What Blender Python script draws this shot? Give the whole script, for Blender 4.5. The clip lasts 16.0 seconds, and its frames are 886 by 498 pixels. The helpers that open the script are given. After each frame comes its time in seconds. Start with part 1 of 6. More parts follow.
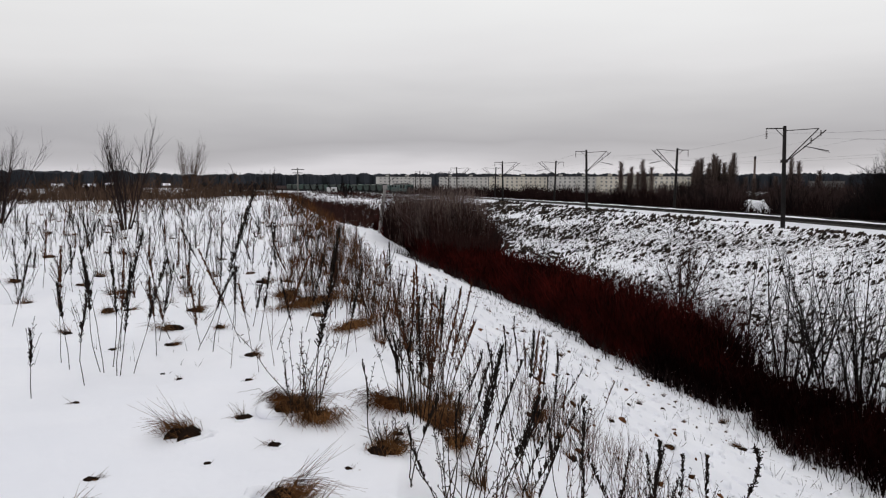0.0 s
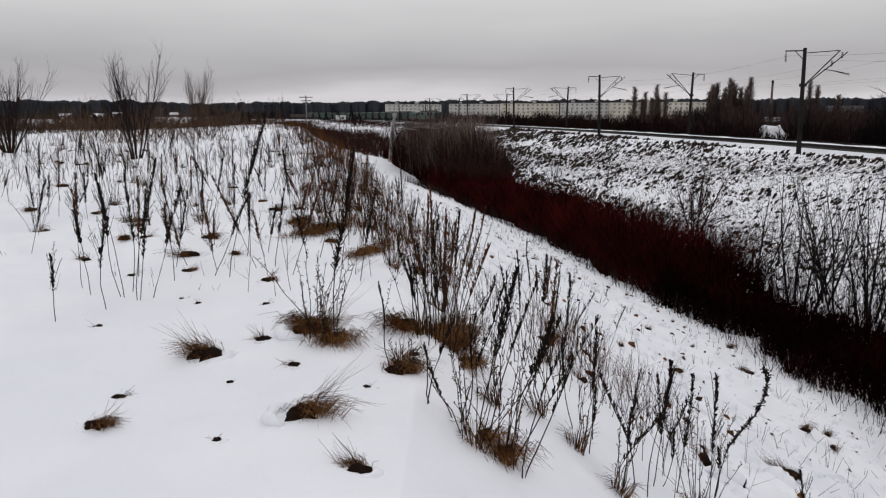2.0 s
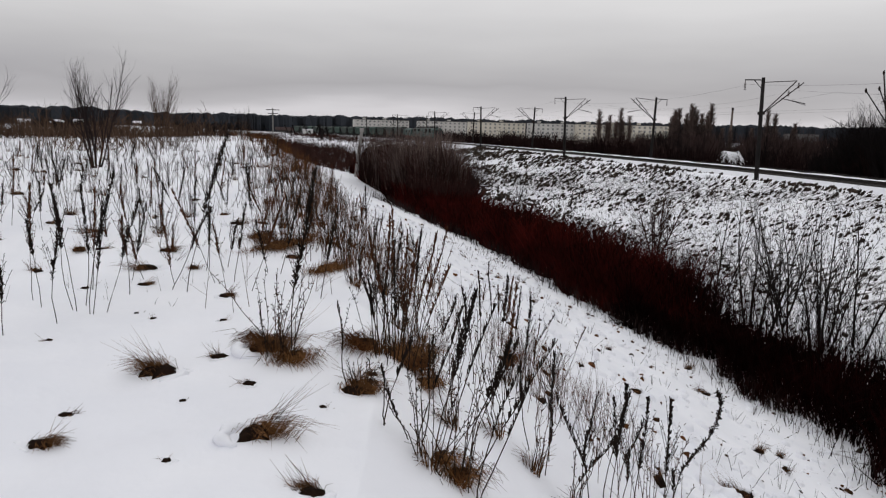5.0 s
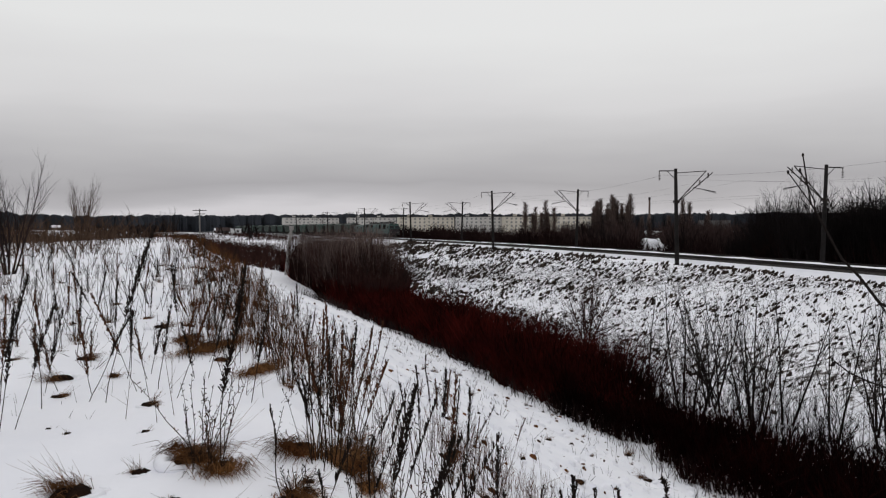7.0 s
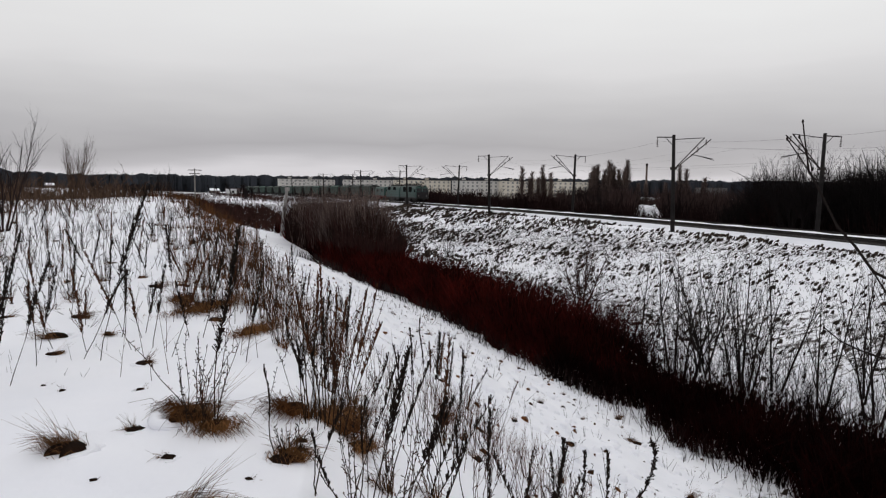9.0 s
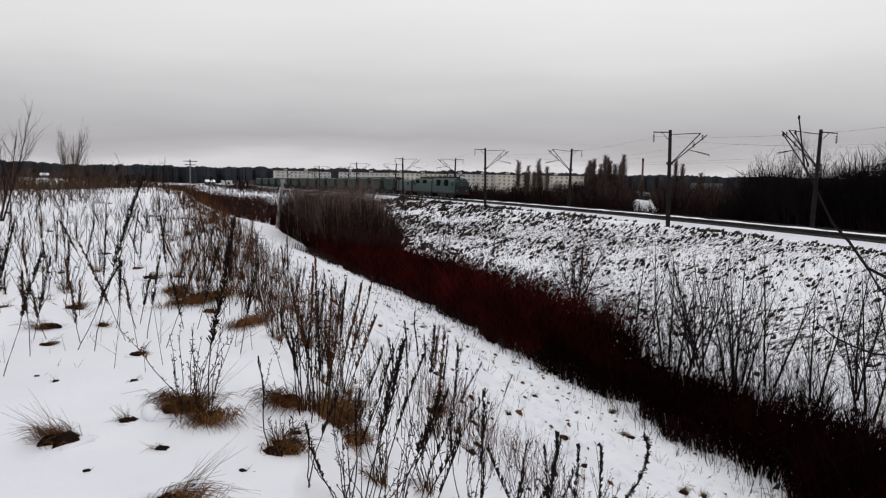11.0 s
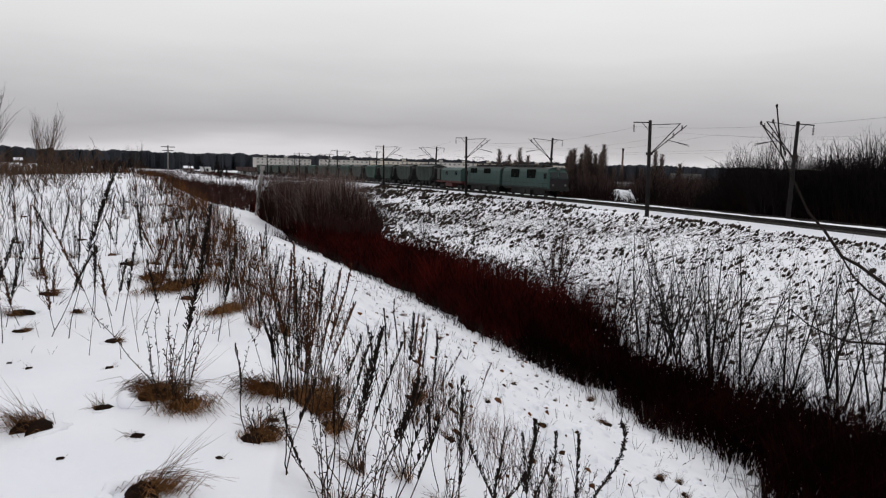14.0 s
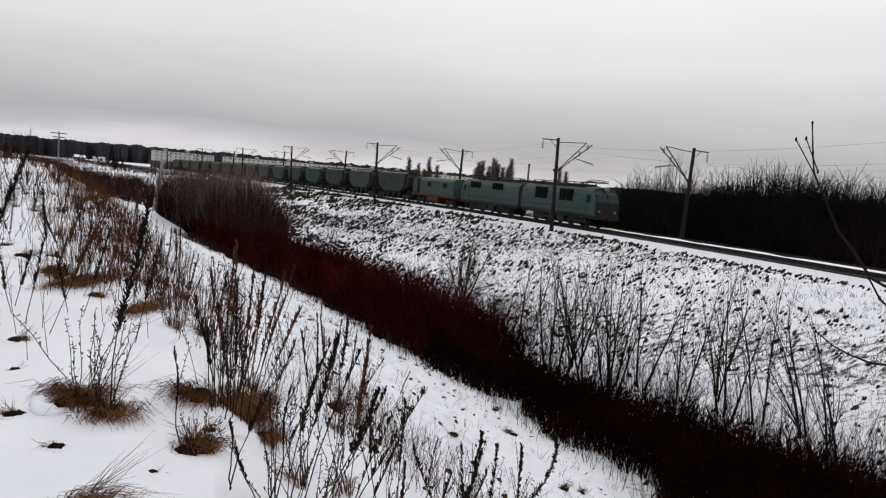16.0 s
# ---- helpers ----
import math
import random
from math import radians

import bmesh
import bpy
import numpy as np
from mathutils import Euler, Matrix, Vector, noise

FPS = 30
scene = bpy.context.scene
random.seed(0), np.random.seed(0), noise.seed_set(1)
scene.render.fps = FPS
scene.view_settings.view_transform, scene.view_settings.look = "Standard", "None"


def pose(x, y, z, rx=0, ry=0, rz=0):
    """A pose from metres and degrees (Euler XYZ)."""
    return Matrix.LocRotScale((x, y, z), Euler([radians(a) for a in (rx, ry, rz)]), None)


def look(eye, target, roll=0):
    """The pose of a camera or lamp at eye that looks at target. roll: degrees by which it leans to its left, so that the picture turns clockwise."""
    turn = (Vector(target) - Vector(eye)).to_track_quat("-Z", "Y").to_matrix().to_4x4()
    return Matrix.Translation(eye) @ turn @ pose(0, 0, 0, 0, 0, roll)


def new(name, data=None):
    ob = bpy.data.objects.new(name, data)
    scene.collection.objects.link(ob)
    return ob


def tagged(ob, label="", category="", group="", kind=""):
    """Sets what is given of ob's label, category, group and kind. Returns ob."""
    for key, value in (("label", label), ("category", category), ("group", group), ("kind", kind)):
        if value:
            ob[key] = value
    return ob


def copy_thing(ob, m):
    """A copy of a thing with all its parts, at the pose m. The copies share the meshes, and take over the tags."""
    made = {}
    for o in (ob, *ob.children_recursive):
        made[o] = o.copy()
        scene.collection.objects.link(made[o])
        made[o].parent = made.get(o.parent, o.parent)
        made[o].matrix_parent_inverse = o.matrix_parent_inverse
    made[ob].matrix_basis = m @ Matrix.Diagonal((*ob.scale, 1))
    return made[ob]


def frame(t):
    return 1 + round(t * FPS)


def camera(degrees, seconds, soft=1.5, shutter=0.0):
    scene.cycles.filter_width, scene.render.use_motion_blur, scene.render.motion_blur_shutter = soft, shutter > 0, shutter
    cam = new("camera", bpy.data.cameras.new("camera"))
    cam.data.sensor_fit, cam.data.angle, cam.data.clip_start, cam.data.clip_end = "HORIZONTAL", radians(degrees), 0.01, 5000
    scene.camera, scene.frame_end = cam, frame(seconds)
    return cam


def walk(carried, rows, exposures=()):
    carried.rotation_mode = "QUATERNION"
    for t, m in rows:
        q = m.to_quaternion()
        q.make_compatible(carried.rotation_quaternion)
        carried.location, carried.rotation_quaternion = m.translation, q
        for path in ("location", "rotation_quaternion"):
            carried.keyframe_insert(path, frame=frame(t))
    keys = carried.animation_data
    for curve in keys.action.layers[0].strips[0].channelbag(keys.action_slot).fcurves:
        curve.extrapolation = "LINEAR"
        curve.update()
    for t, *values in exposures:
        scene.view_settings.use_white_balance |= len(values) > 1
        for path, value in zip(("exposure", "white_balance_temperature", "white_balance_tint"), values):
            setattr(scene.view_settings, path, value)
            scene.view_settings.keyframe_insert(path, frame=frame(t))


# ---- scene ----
cam = camera(63.28, 16.0, soft=1.2)
PATH = [
    (0.0, pose(0.026, 0.005, 3.333, 84.84, -0.22, -0.58)),
    (0.5, pose(0.037, 0.008, 3.312, 83.18, 0.74, -4.83)),
    (1.0, pose(0.019, 0.008, 3.300, 81.28, 0.90, -3.34)),
    (1.5, pose(0.005, -0.001, 3.300, 80.15, 0.31, -0.35)),
    (2.0, pose(-0.001, -0.009, 3.299, 79.17, 0.15, 0.21)),
    (2.5, pose(-0.000, -0.000, 3.300, 79.06, -0.00, -0.00)),
    (3.0, pose(0.004, -0.010, 3.305, 79.42, 0.09, -0.38)),
    (3.2, pose(0.003, -0.021, 3.308, 79.12, 0.33, -0.11)),
    (5.5, pose(0.030, -0.004, 3.329, 82.01, -1.56, -3.11)),
    (6.0, pose(0.008, 0.031, 3.318, 91.41, 1.12, -5.81)),
    (6.5, pose(0.011, 0.043, 3.311, 90.32, 0.48, -6.98)),
    (7.0, pose(0.011, 0.055, 3.314, 88.07, 0.03, -7.89)),
    (7.5, pose(0.017, 0.068, 3.314, 87.00, -0.29, -8.21)),
    (8.0, pose(0.017, 0.070, 3.311, 86.11, -0.52, -8.32)),
    (8.5, pose(0.013, 0.071, 3.307, 85.84, -0.68, -8.01)),
    (9.0, pose(0.018, 0.069, 3.311, 85.17, -0.81, -8.18)),
    (11.5, pose(0.022, 0.076, 3.309, 84.44, -1.51, -8.68)),
    (12.0, pose(0.025, 0.083, 3.304, 84.08, -1.45, -9.36)),
    (12.5, pose(0.026, 0.081, 3.305, 83.95, -1.61, -9.50)),
    (13.0, pose(0.029, 0.079, 3.307, 83.86, -1.71, -9.83)),
    (13.5, pose(0.027, 0.072, 3.310, 83.71, -1.94, -9.98)),
    (14.0, pose(0.029, 0.084, 3.303, 83.76, -1.76, -10.00)),
    (14.5, pose(0.033, 0.086, 3.309, 84.88, -1.60, -10.48)),
    (15.0, pose(0.017, 0.071, 3.315, 88.00, 0.14, -11.39)),
    (15.5, pose(-0.019, 0.120, 3.298, 84.38, -1.79, -11.93)),
    (16.0, pose(-0.251, 0.304, 3.258, 84.77, -5.01, -17.32)),
]
walk(cam, PATH, exposures=((0.0, 0.14), (0.5, 0.12), (1.0, 0.08), (1.5, 0.04), (2.5, 0.04), (5.4, 0.04), (6.0, -0.05), (7.0, -0.02),
                          (9.0, 0.08), (11.5, 0.10), (13.5, 0.12), (15.0, 0.15), (16.0, 0.16)))

# near rail heads lie at z = 0
rng = np.random.default_rng(7)

# ---- world and light: low winter overcast ----
world = bpy.data.worlds.new("overcast")
scene.world = world
world.use_nodes = True
wn, wl = world.node_tree.nodes, world.node_tree.links
wn.clear()
w_out = wn.new("ShaderNodeOutputWorld")
w_bg = wn.new("ShaderNodeBackground")
w_sky = wn.new("ShaderNodeTexSky")
w_sky.sky_type = 'NISHITA'
w_sky.sun_disc = False
w_sky.sun_elevation = radians(40)
w_sky.sun_rotation = radians(25)
w_tc = wn.new("ShaderNodeTexCoord")
w_sep = wn.new("ShaderNodeSeparateXYZ")
wl.new(w_tc.outputs["Generated"], w_sep.inputs[0])
# cloud layer: tone by height, drifted by soft noise
w_map = wn.new("ShaderNodeMapping")
w_map.inputs["Scale"].default_value = (1.6, 1.6, 9.0)
wl.new(w_tc.outputs["Generated"], w_map.inputs[0])
w_noise = wn.new("ShaderNodeTexNoise")
w_noise.inputs["Scale"].default_value = 1.7
w_noise.inputs["Detail"].default_value = 4.0
wl.new(w_map.outputs[0], w_noise.inputs["Vector"])
w_mul = wn.new("ShaderNodeMath")
w_mul.operation = 'MULTIPLY_ADD'
w_mul.inputs[1].default_value = 0.07
w_mul.inputs[2].default_value = -0.035
wl.new(w_noise.outputs["Fac"], w_mul.inputs[0])
w_add = wn.new("ShaderNodeMath")
wl.new(w_sep.outputs["Z"], w_add.inputs[0])
wl.new(w_mul.outputs[0], w_add.inputs[1])
w_ramp = wn.new("ShaderNodeValToRGB")
el = w_ramp.color_ramp.elements
el[0].position, el[0].color = 0.0, (0.58, 0.565, 0.59, 1)
el[1].position, el[1].color = 0.42, (0.80, 0.80, 0.80, 1)
for pos, col in ((0.018, (0.62, 0.605, 0.635)), (0.034, (0.46, 0.45, 0.475)), (0.055, (0.385, 0.375, 0.395)), (0.10, (0.50, 0.49, 0.50)),
                 (0.16, (0.66, 0.65, 0.655)), (0.25, (0.77, 0.77, 0.765))):
    e = el.new(pos)
    e.color = (*col, 1)
wl.new(w_add.outputs[0], w_ramp.inputs[0])
w_mix = wn.new("ShaderNodeMixRGB")
w_mix.inputs[0].default_value = 0.997
w_bg.inputs["Strength"].default_value = 1.0
wl.new(w_sky.outputs[0], w_mix.inputs[1])
wl.new(w_ramp.outputs[0], w_mix.inputs[2])
wl.new(w_mix.outputs[0], w_bg.inputs["Color"])
wl.new(w_bg.outputs[0], w_out.inputs[0])

sun_data = bpy.data.lights.new("sun", 'SUN')
sun_data.energy, sun_data.angle, sun_data.color = 0.22, radians(25), (1.0, 0.97, 0.93)
sun = new("sun", sun_data)
sun.matrix_world = look((35, 75, 70), (0, 0, 0))
scene.view_settings.exposure = 0.0


# ---- materials ----
def material(name, col, col2=None, rough=0.8, metal=0.0, scale=4.0, bump=0.0, bump_scale=None, island=0.0, spec=0.25):
    """Principled surface: two tones by noise at two scales, an optional fine relief, and a shade of its own for each loose piece."""
    m = bpy.data.materials.new(name)
    m.use_nodes = True
    n, l = m.node_tree.nodes, m.node_tree.links
    b = n["Principled BSDF"]
    b.inputs["Roughness"].default_value, b.inputs["Metallic"].default_value = rough, metal
    b.inputs["Specular IOR Level"].default_value = spec
    col2 = col2 or tuple(c * 0.7 for c in col)
    tc = n.new("ShaderNodeTexCoord")
    n1 = n.new("ShaderNodeTexNoise")
    n1.inputs["Scale"].default_value, n1.inputs["Detail"].default_value = scale, 6.0
    n2 = n.new("ShaderNodeTexNoise")
    n2.inputs["Scale"].default_value, n2.inputs["Detail"].default_value = scale * 0.17, 3.0
    l.new(tc.outputs["Object"], n1.inputs["Vector"])
    l.new(tc.outputs["Object"], n2.inputs["Vector"])
    av = n.new("ShaderNodeMath")
    av.operation = 'MULTIPLY_ADD'
    av.inputs[1].default_value = 0.5
    half = n.new("ShaderNodeMath")
    half.operation = 'MULTIPLY'
    half.inputs[1].default_value = 0.5
    l.new(n2.outputs["Fac"], half.inputs[0])
    l.new(n1.outputs["Fac"], av.inputs[0])
    l.new(half.outputs[0], av.inputs[2])
    ramp = n.new("ShaderNodeValToRGB")
    e = ramp.color_ramp.elements
    e[0].position, e[0].color = 0.36, (*col2, 1)
    e[1].position, e[1].color = 0.62, (*col, 1)
    l.new(av.outputs[0], ramp.inputs[0])
    last = ramp.outputs[0]
    if island:
        g = n.new("ShaderNodeNewGeometry")
        mr = n.new("ShaderNodeMapRange")
        mr.inputs["To Min"].default_value, mr.inputs["To Max"].default_value = 1 - island, 1 + island
        l.new(g.outputs["Random Per Island"], mr.inputs["Value"])
        hs = n.new("ShaderNodeHueSaturation")
        l.new(last, hs.inputs["Color"])
        l.new(mr.outputs[0], hs.inputs["Value"])
        last = hs.outputs[0]
    l.new(last, b.inputs["Base Color"])
    if bump:
        n3 = n.new("ShaderNodeTexNoise")
        n3.inputs["Scale"].default_value, n3.inputs["Detail"].default_value = bump_scale or scale * 4, 8.0
        l.new(tc.outputs["Object"], n3.inputs["Vector"])
        bp = n.new("ShaderNodeBump")
        bp.inputs["Strength"].default_value, bp.inputs["Distance"].default_value = bump, 0.03
        l.new(n3.outputs["Fac"], bp.inputs["Height"])
        l.new(bp.outputs[0], b.inputs["Normal"])
    return m


SNOW = material("snow", (0.84, 0.843, 0.895), (0.76, 0.77, 0.83), rough=0.65, scale=0.8, bump=0.5, bump_scale=6)


def thin_snow():
    """Snow through which soil and dead grass show where the cover is thin (mesh attribute "thin")."""
    m = material("bank_snow", (0.84, 0.843, 0.895), (0.75, 0.76, 0.825), rough=0.65, scale=0.8, bump=0.5, bump_scale=6)
    n, l = m.node_tree.nodes, m.node_tree.links
    b = n["Principled BSDF"]
    src = b.inputs["Base Color"].links[0].from_socket
    tc = n.new("ShaderNodeTexCoord")
    mp = n.new("ShaderNodeMapping")
    mp.inputs["Rotation"].default_value = (0, 0, radians(-35))
    mp.inputs["Scale"].default_value = (1.0, 2.2, 1.0)
    l.new(tc.outputs["Object"], mp.inputs[0])
    t = n.new("ShaderNodeTexNoise")
    t.inputs["Scale"].default_value, t.inputs["Detail"].default_value, t.inputs["Roughness"].default_value = 1.5, 9.0, 0.68
    l.new(mp.outputs[0], t.inputs["Vector"])
    at = n.new("ShaderNodeAttribute")
    at.attribute_name = "thin"
    ad = n.new("ShaderNodeMath")
    ad.operation = 'MULTIPLY_ADD'
    ad.inputs[1].default_value = 0.26
    l.new(at.outputs["Fac"], ad.inputs[0])
    l.new(t.outputs["Fac"], ad.inputs[2])
    r = n.new("ShaderNodeValToRGB")
    r.color_ramp.elements[0].position, r.color_ramp.elements[1].position = 0.76, 0.86
    l.new(ad.outputs[0], r.inputs[0])
    mix = n.new("ShaderNodeMixRGB")
    mix.inputs[2].default_value = (0.055, 0.042, 0.038, 1)
    l.new(r.outputs[0], mix.inputs[0])
    l.new(src, mix.inputs[1])
    l.new(mix.outputs[0], b.inputs["Base Color"])
    return m


GROUND = thin_snow()
STEM = material("dry_stem", (0.034, 0.021, 0.014), (0.012, 0.008, 0.006), scale=9, island=0.5, spec=0.04)
SEED = material("seed_head", (0.018, 0.012, 0.010), (0.006, 0.005, 0.004), scale=30, island=0.4, spec=0.03)
STRAW = material("dead_grass", (0.19, 0.088, 0.034), (0.035, 0.017, 0.008), scale=12, island=0.7, spec=0.05)
LUMP = material("frozen_sod", (0.045, 0.032, 0.025), (0.012, 0.010, 0.009), scale=5, bump=0.6, island=0.5, spec=0.05)
# near-black, so that sods carry the shade of the snow hollows in their colour
SOIL = material("hollow_dark_soil", (0.022, 0.012, 0.008), (0.006, 0.004, 0.003), scale=14, bump=0.6, spec=0.03)
# darker copy of the red twigs, the ditch's shade put into its colour
TWIG = material("shaded_twigs", (0.014, 0.0020, 0.0016), (0.0012, 0.0004, 0.0004), scale=0.35, island=0.8, spec=0.02)
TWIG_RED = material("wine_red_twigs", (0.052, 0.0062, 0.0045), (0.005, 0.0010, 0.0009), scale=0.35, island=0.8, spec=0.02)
TWIG_GREY = material("grey_brown_twigs", (0.034, 0.023, 0.021), (0.010, 0.007, 0.007), scale=0.6, island=0.5, spec=0.03)
BARK = material("dark_bark", (0.022, 0.017, 0.015), (0.008, 0.006, 0.006), scale=6, bump=0.4, spec=0.05)
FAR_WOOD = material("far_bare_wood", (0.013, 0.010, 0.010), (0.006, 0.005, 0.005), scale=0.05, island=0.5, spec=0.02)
# bluish tint puts the haze of the distance into the pines' colour
PINE = material("hazed_pine", (0.030, 0.033, 0.039), (0.022, 0.024, 0.029), scale=0.02, island=0.2, spec=0.02)
SCRUB = material("tawny_scrub", (0.085, 0.052, 0.034), (0.024, 0.015, 0.012), scale=0.4, island=0.5, spec=0.03)
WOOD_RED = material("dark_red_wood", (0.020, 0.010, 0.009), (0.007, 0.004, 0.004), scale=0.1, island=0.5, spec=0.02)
TWIG_RUST = material("rusty_twigs", (0.045, 0.020, 0.016), (0.015, 0.007, 0.006), scale=0.6, island=0.4, spec=0.03)
STEM_RUST = material("rusty_seed_heads", (0.080, 0.031, 0.015), (0.024, 0.011, 0.006), scale=20, island=0.5, spec=0.03)
POST_PALE = material("pale_concrete", (0.30, 0.28, 0.27), (0.17, 0.16, 0.155), scale=1.5, bump=0.3)
EDGE = material("tawny_edge_grass", (0.125, 0.050, 0.018), (0.028, 0.012, 0.006), scale=1.5, island=0.7, spec=0.03)
POPLAR = material("poplar_wood", (0.14, 0.102, 0.090), (0.07, 0.050, 0.045), scale=0.2, island=0.5, spec=0.02)
WOOD_FAR = material("hazy_far_wood", (0.050, 0.032, 0.030), (0.020, 0.013, 0.012), scale=0.05, island=0.5, spec=0.02)
TWIG_HAZE = material("hazy_brown_twigs", (0.040, 0.019, 0.017), (0.014, 0.007, 0.006), scale=0.3, island=0.6, spec=0.02)
CONCRETE = material("old_concrete", (0.20, 0.19, 0.18), (0.09, 0.085, 0.08), scale=3, bump=0.3)
MAST = material("weathered_mast", (0.022, 0.019, 0.019), (0.010, 0.009, 0.009), scale=3, bump=0.2, spec=0.1)
STEEL = material("rusty_steel", (0.028, 0.022, 0.020), (0.014, 0.011, 0.010), rough=0.7, scale=5, spec=0.1)
RAIL = material("rail_steel", (0.024, 0.019, 0.018), (0.012, 0.010, 0.009), rough=0.6, scale=4, spec=0.15)
INSUL = material("brown_glaze", (0.05, 0.03, 0.025), rough=0.25, scale=20)
BALLAST = material("ballast", (0.020, 0.017, 0.016), (0.007, 0.006, 0.006), scale=9, bump=0.8, spec=0.05)
SLEEPER = material("sleeper", (0.045, 0.038, 0.034), (0.018, 0.015, 0.014), scale=6, bump=0.3)


# ---- mesh helpers ----
class Mesh:
    """Collects vertices and faces for one mesh."""

    def __init__(self):
        self.v, self.f, self.mat = [], [], []

    def add(self, verts, faces, mi=0):
        k = len(self.v)
        self.v.extend(verts)
        self.f.extend(tuple(k + i for i in f) for f in faces)
        self.mat.extend([mi] * len(faces))

    def stick(self, a, b, r0, r1, n=3, mi=0):
        """A tapered rod from a to b."""
        ax, ay, az = float(a[0]), float(a[1]), float(a[2])
        bx, by, bz = float(b[0]), float(b[1]), float(b[2])
        dx, dy, dz = bx - ax, by - ay, bz - az
        L = math.sqrt(dx * dx + dy * dy + dz * dz)
        if L < 1e-6:
            return
        dx, dy, dz = dx / L, dy / L, dz / L
        if abs(dz) < 0.9:
            ux, uy, uz = dy, -dx, 0.0
        else:
            ux, uy, uz = 0.0, dz, -dy
        q = math.sqrt(ux * ux + uy * uy + uz * uz)
        ux, uy, uz = ux / q, uy / q, uz / q
        wx, wy, wz = dy * uz - dz * uy, dz * ux - dx * uz, dx * uy - dy * ux
        vs = []
        for px, py, pz, r in ((ax, ay, az, r0), (bx, by, bz, r1)):
            for i in range(n):
                t = 2 * math.pi * i / n
                c, s = r * math.cos(t), r * math.sin(t)
                vs.append((px + c * ux + s * wx, py + c * uy + s * wy, pz + c * uz + s * wz))
        fs = [(i, (i + 1) % n, n + (i + 1) % n, n + i) for i in range(n)]
        if n > 3:
            fs += [tuple(range(n - 1, -1, -1)), tuple(range(n, 2 * n))]
        self.add(vs, fs, mi)

    def rope(self, pts, radii, n=4, mi=0):
        """A rod along several points, one skin."""
        pts = [np.asarray(p, float) for p in pts]
        vs, fs = [], []
        for j, p in enumerate(pts):
            d = pts[min(j + 1, len(pts) - 1)] - pts[max(j - 1, 0)]
            d /= max(np.linalg.norm(d), 1e-9)
            u = np.cross(d, (0.0, 0.0, 1.0) if abs(d[2]) < 0.95 else (1.0, 0.0, 0.0))
            u /= np.linalg.norm(u)
            w = np.cross(d, u)
            for i in range(n):
                t = 2 * math.pi * i / n
                vs.append(tuple(p + radii[j] * (math.cos(t) * u + math.sin(t) * w)))
        for j in range(len(pts) - 1):
            for i in range(n):
                fs.append((j * n + i, j * n + (i + 1) % n, (j + 1) * n + (i + 1) % n, (j + 1) * n + i))
        k = (len(pts) - 1) * n
        fs += [tuple(range(n - 1, -1, -1)), tuple(range(k, k + n))]
        self.add(vs, fs, mi)

    def box(self, x0, x1, y0, y1, z0, z1, mi=0, chamfer=0.0):
        c = chamfer
        if not c:
            vs = [(x, y, z) for z in (z0, z1) for y in (y0, y1) for x in (x0, x1)]
            fs = [(0, 2, 3, 1), (4, 5, 7, 6), (0, 1, 5, 4), (2, 6, 7, 3), (0, 4, 6, 2), (1, 3, 7, 5)]
            self.add(vs, fs, mi)
            return
        bm = bmesh.new()
        bmesh.ops.create_cube(bm, size=1.0)
        for q in bm.verts:
            q.co = ((x0 + x1) / 2 + q.co.x * (x1 - x0), (y0 + y1) / 2 + q.co.y * (y1 - y0), (z0 + z1) / 2 + q.co.z * (z1 - z0))
        bmesh.ops.bevel(bm, geom=bm.edges[:], offset=c, segments=2, affect='EDGES', profile=0.5)
        bm.verts.index_update()
        self.add([tuple(q.co) for q in bm.verts], [tuple(q.index for q in f.verts) for f in bm.faces], mi)
        bm.free()

    def prism(self, outline, axis, a, b, mi=0):
        """An outline (pairs) drawn out along an axis from a to b."""
        k = len(outline)
        def at(p, s):
            return {'x': (s, p[0], p[1]), 'y': (p[0], s, p[1]), 'z': (p[0], p[1], s)}[axis]
        vs = [at(p, a) for p in outline] + [at(p, b) for p in outline]
        fs = [(i, (i + 1) % k, k + (i + 1) % k, k + i) for i in range(k)]
        fs += [tuple(range(k - 1, -1, -1)), tuple(range(k, 2 * k))]
        self.add(vs, fs, mi)

    def object(self, name, mats, parent=None, smooth=False, label=""):
        me = bpy.data.meshes.new(name)
        me.from_pydata(self.v, [], self.f)
        for m in (mats if isinstance(mats, (list, tuple)) else [mats]):
            me.materials.append(m)
        if any(self.mat):
            me.polygons.foreach_set("material_index", self.mat)
        if smooth:
            me.polygons.foreach_set("use_smooth", [True] * len(self.f))
        me.update()
        ob = new(name, me)
        if parent is not None:
            ob.parent = parent
        if label:
            ob["label"] = label
        return ob


def ss(a, b, x):
    t = np.clip((np.asarray(x, float) - a) / (b - a), 0, 1)
    return t * t * (3 - 2 * t)


# ---- the railway's line: it comes from afar, bends and passes to the right ----
LINE = np.array([(-560, 960), (-400, 860), (-262, 745), (-160, 625), (-92, 510), (-46, 410), (-17.5, 325), (-1.5, 268), (9.9, 219.6),
                 (19.2, 170.6), (28.0, 119.5), (35.0, 84), (38.4, 55), (39.4, 30), (38.0, -30), (32, -95)], float)


def smooth_line(pts, per=24):
    out = []
    for i in range(len(pts) - 1):
        p0, p1, p2, p3 = pts[max(i - 1, 0)], pts[i], pts[i + 1], pts[min(i + 2, len(pts) - 1)]
        for k in range(per):
            t = k / per
            out.append(0.5 * (2 * p1 + (p2 - p0) * t + (2 * p0 - 5 * p1 + 4 * p2 - p3) * t * t + (3 * p1 - p0 - 3 * p2 + p3) * t ** 3))
    out.append(pts[-1])
    return np.array(out)


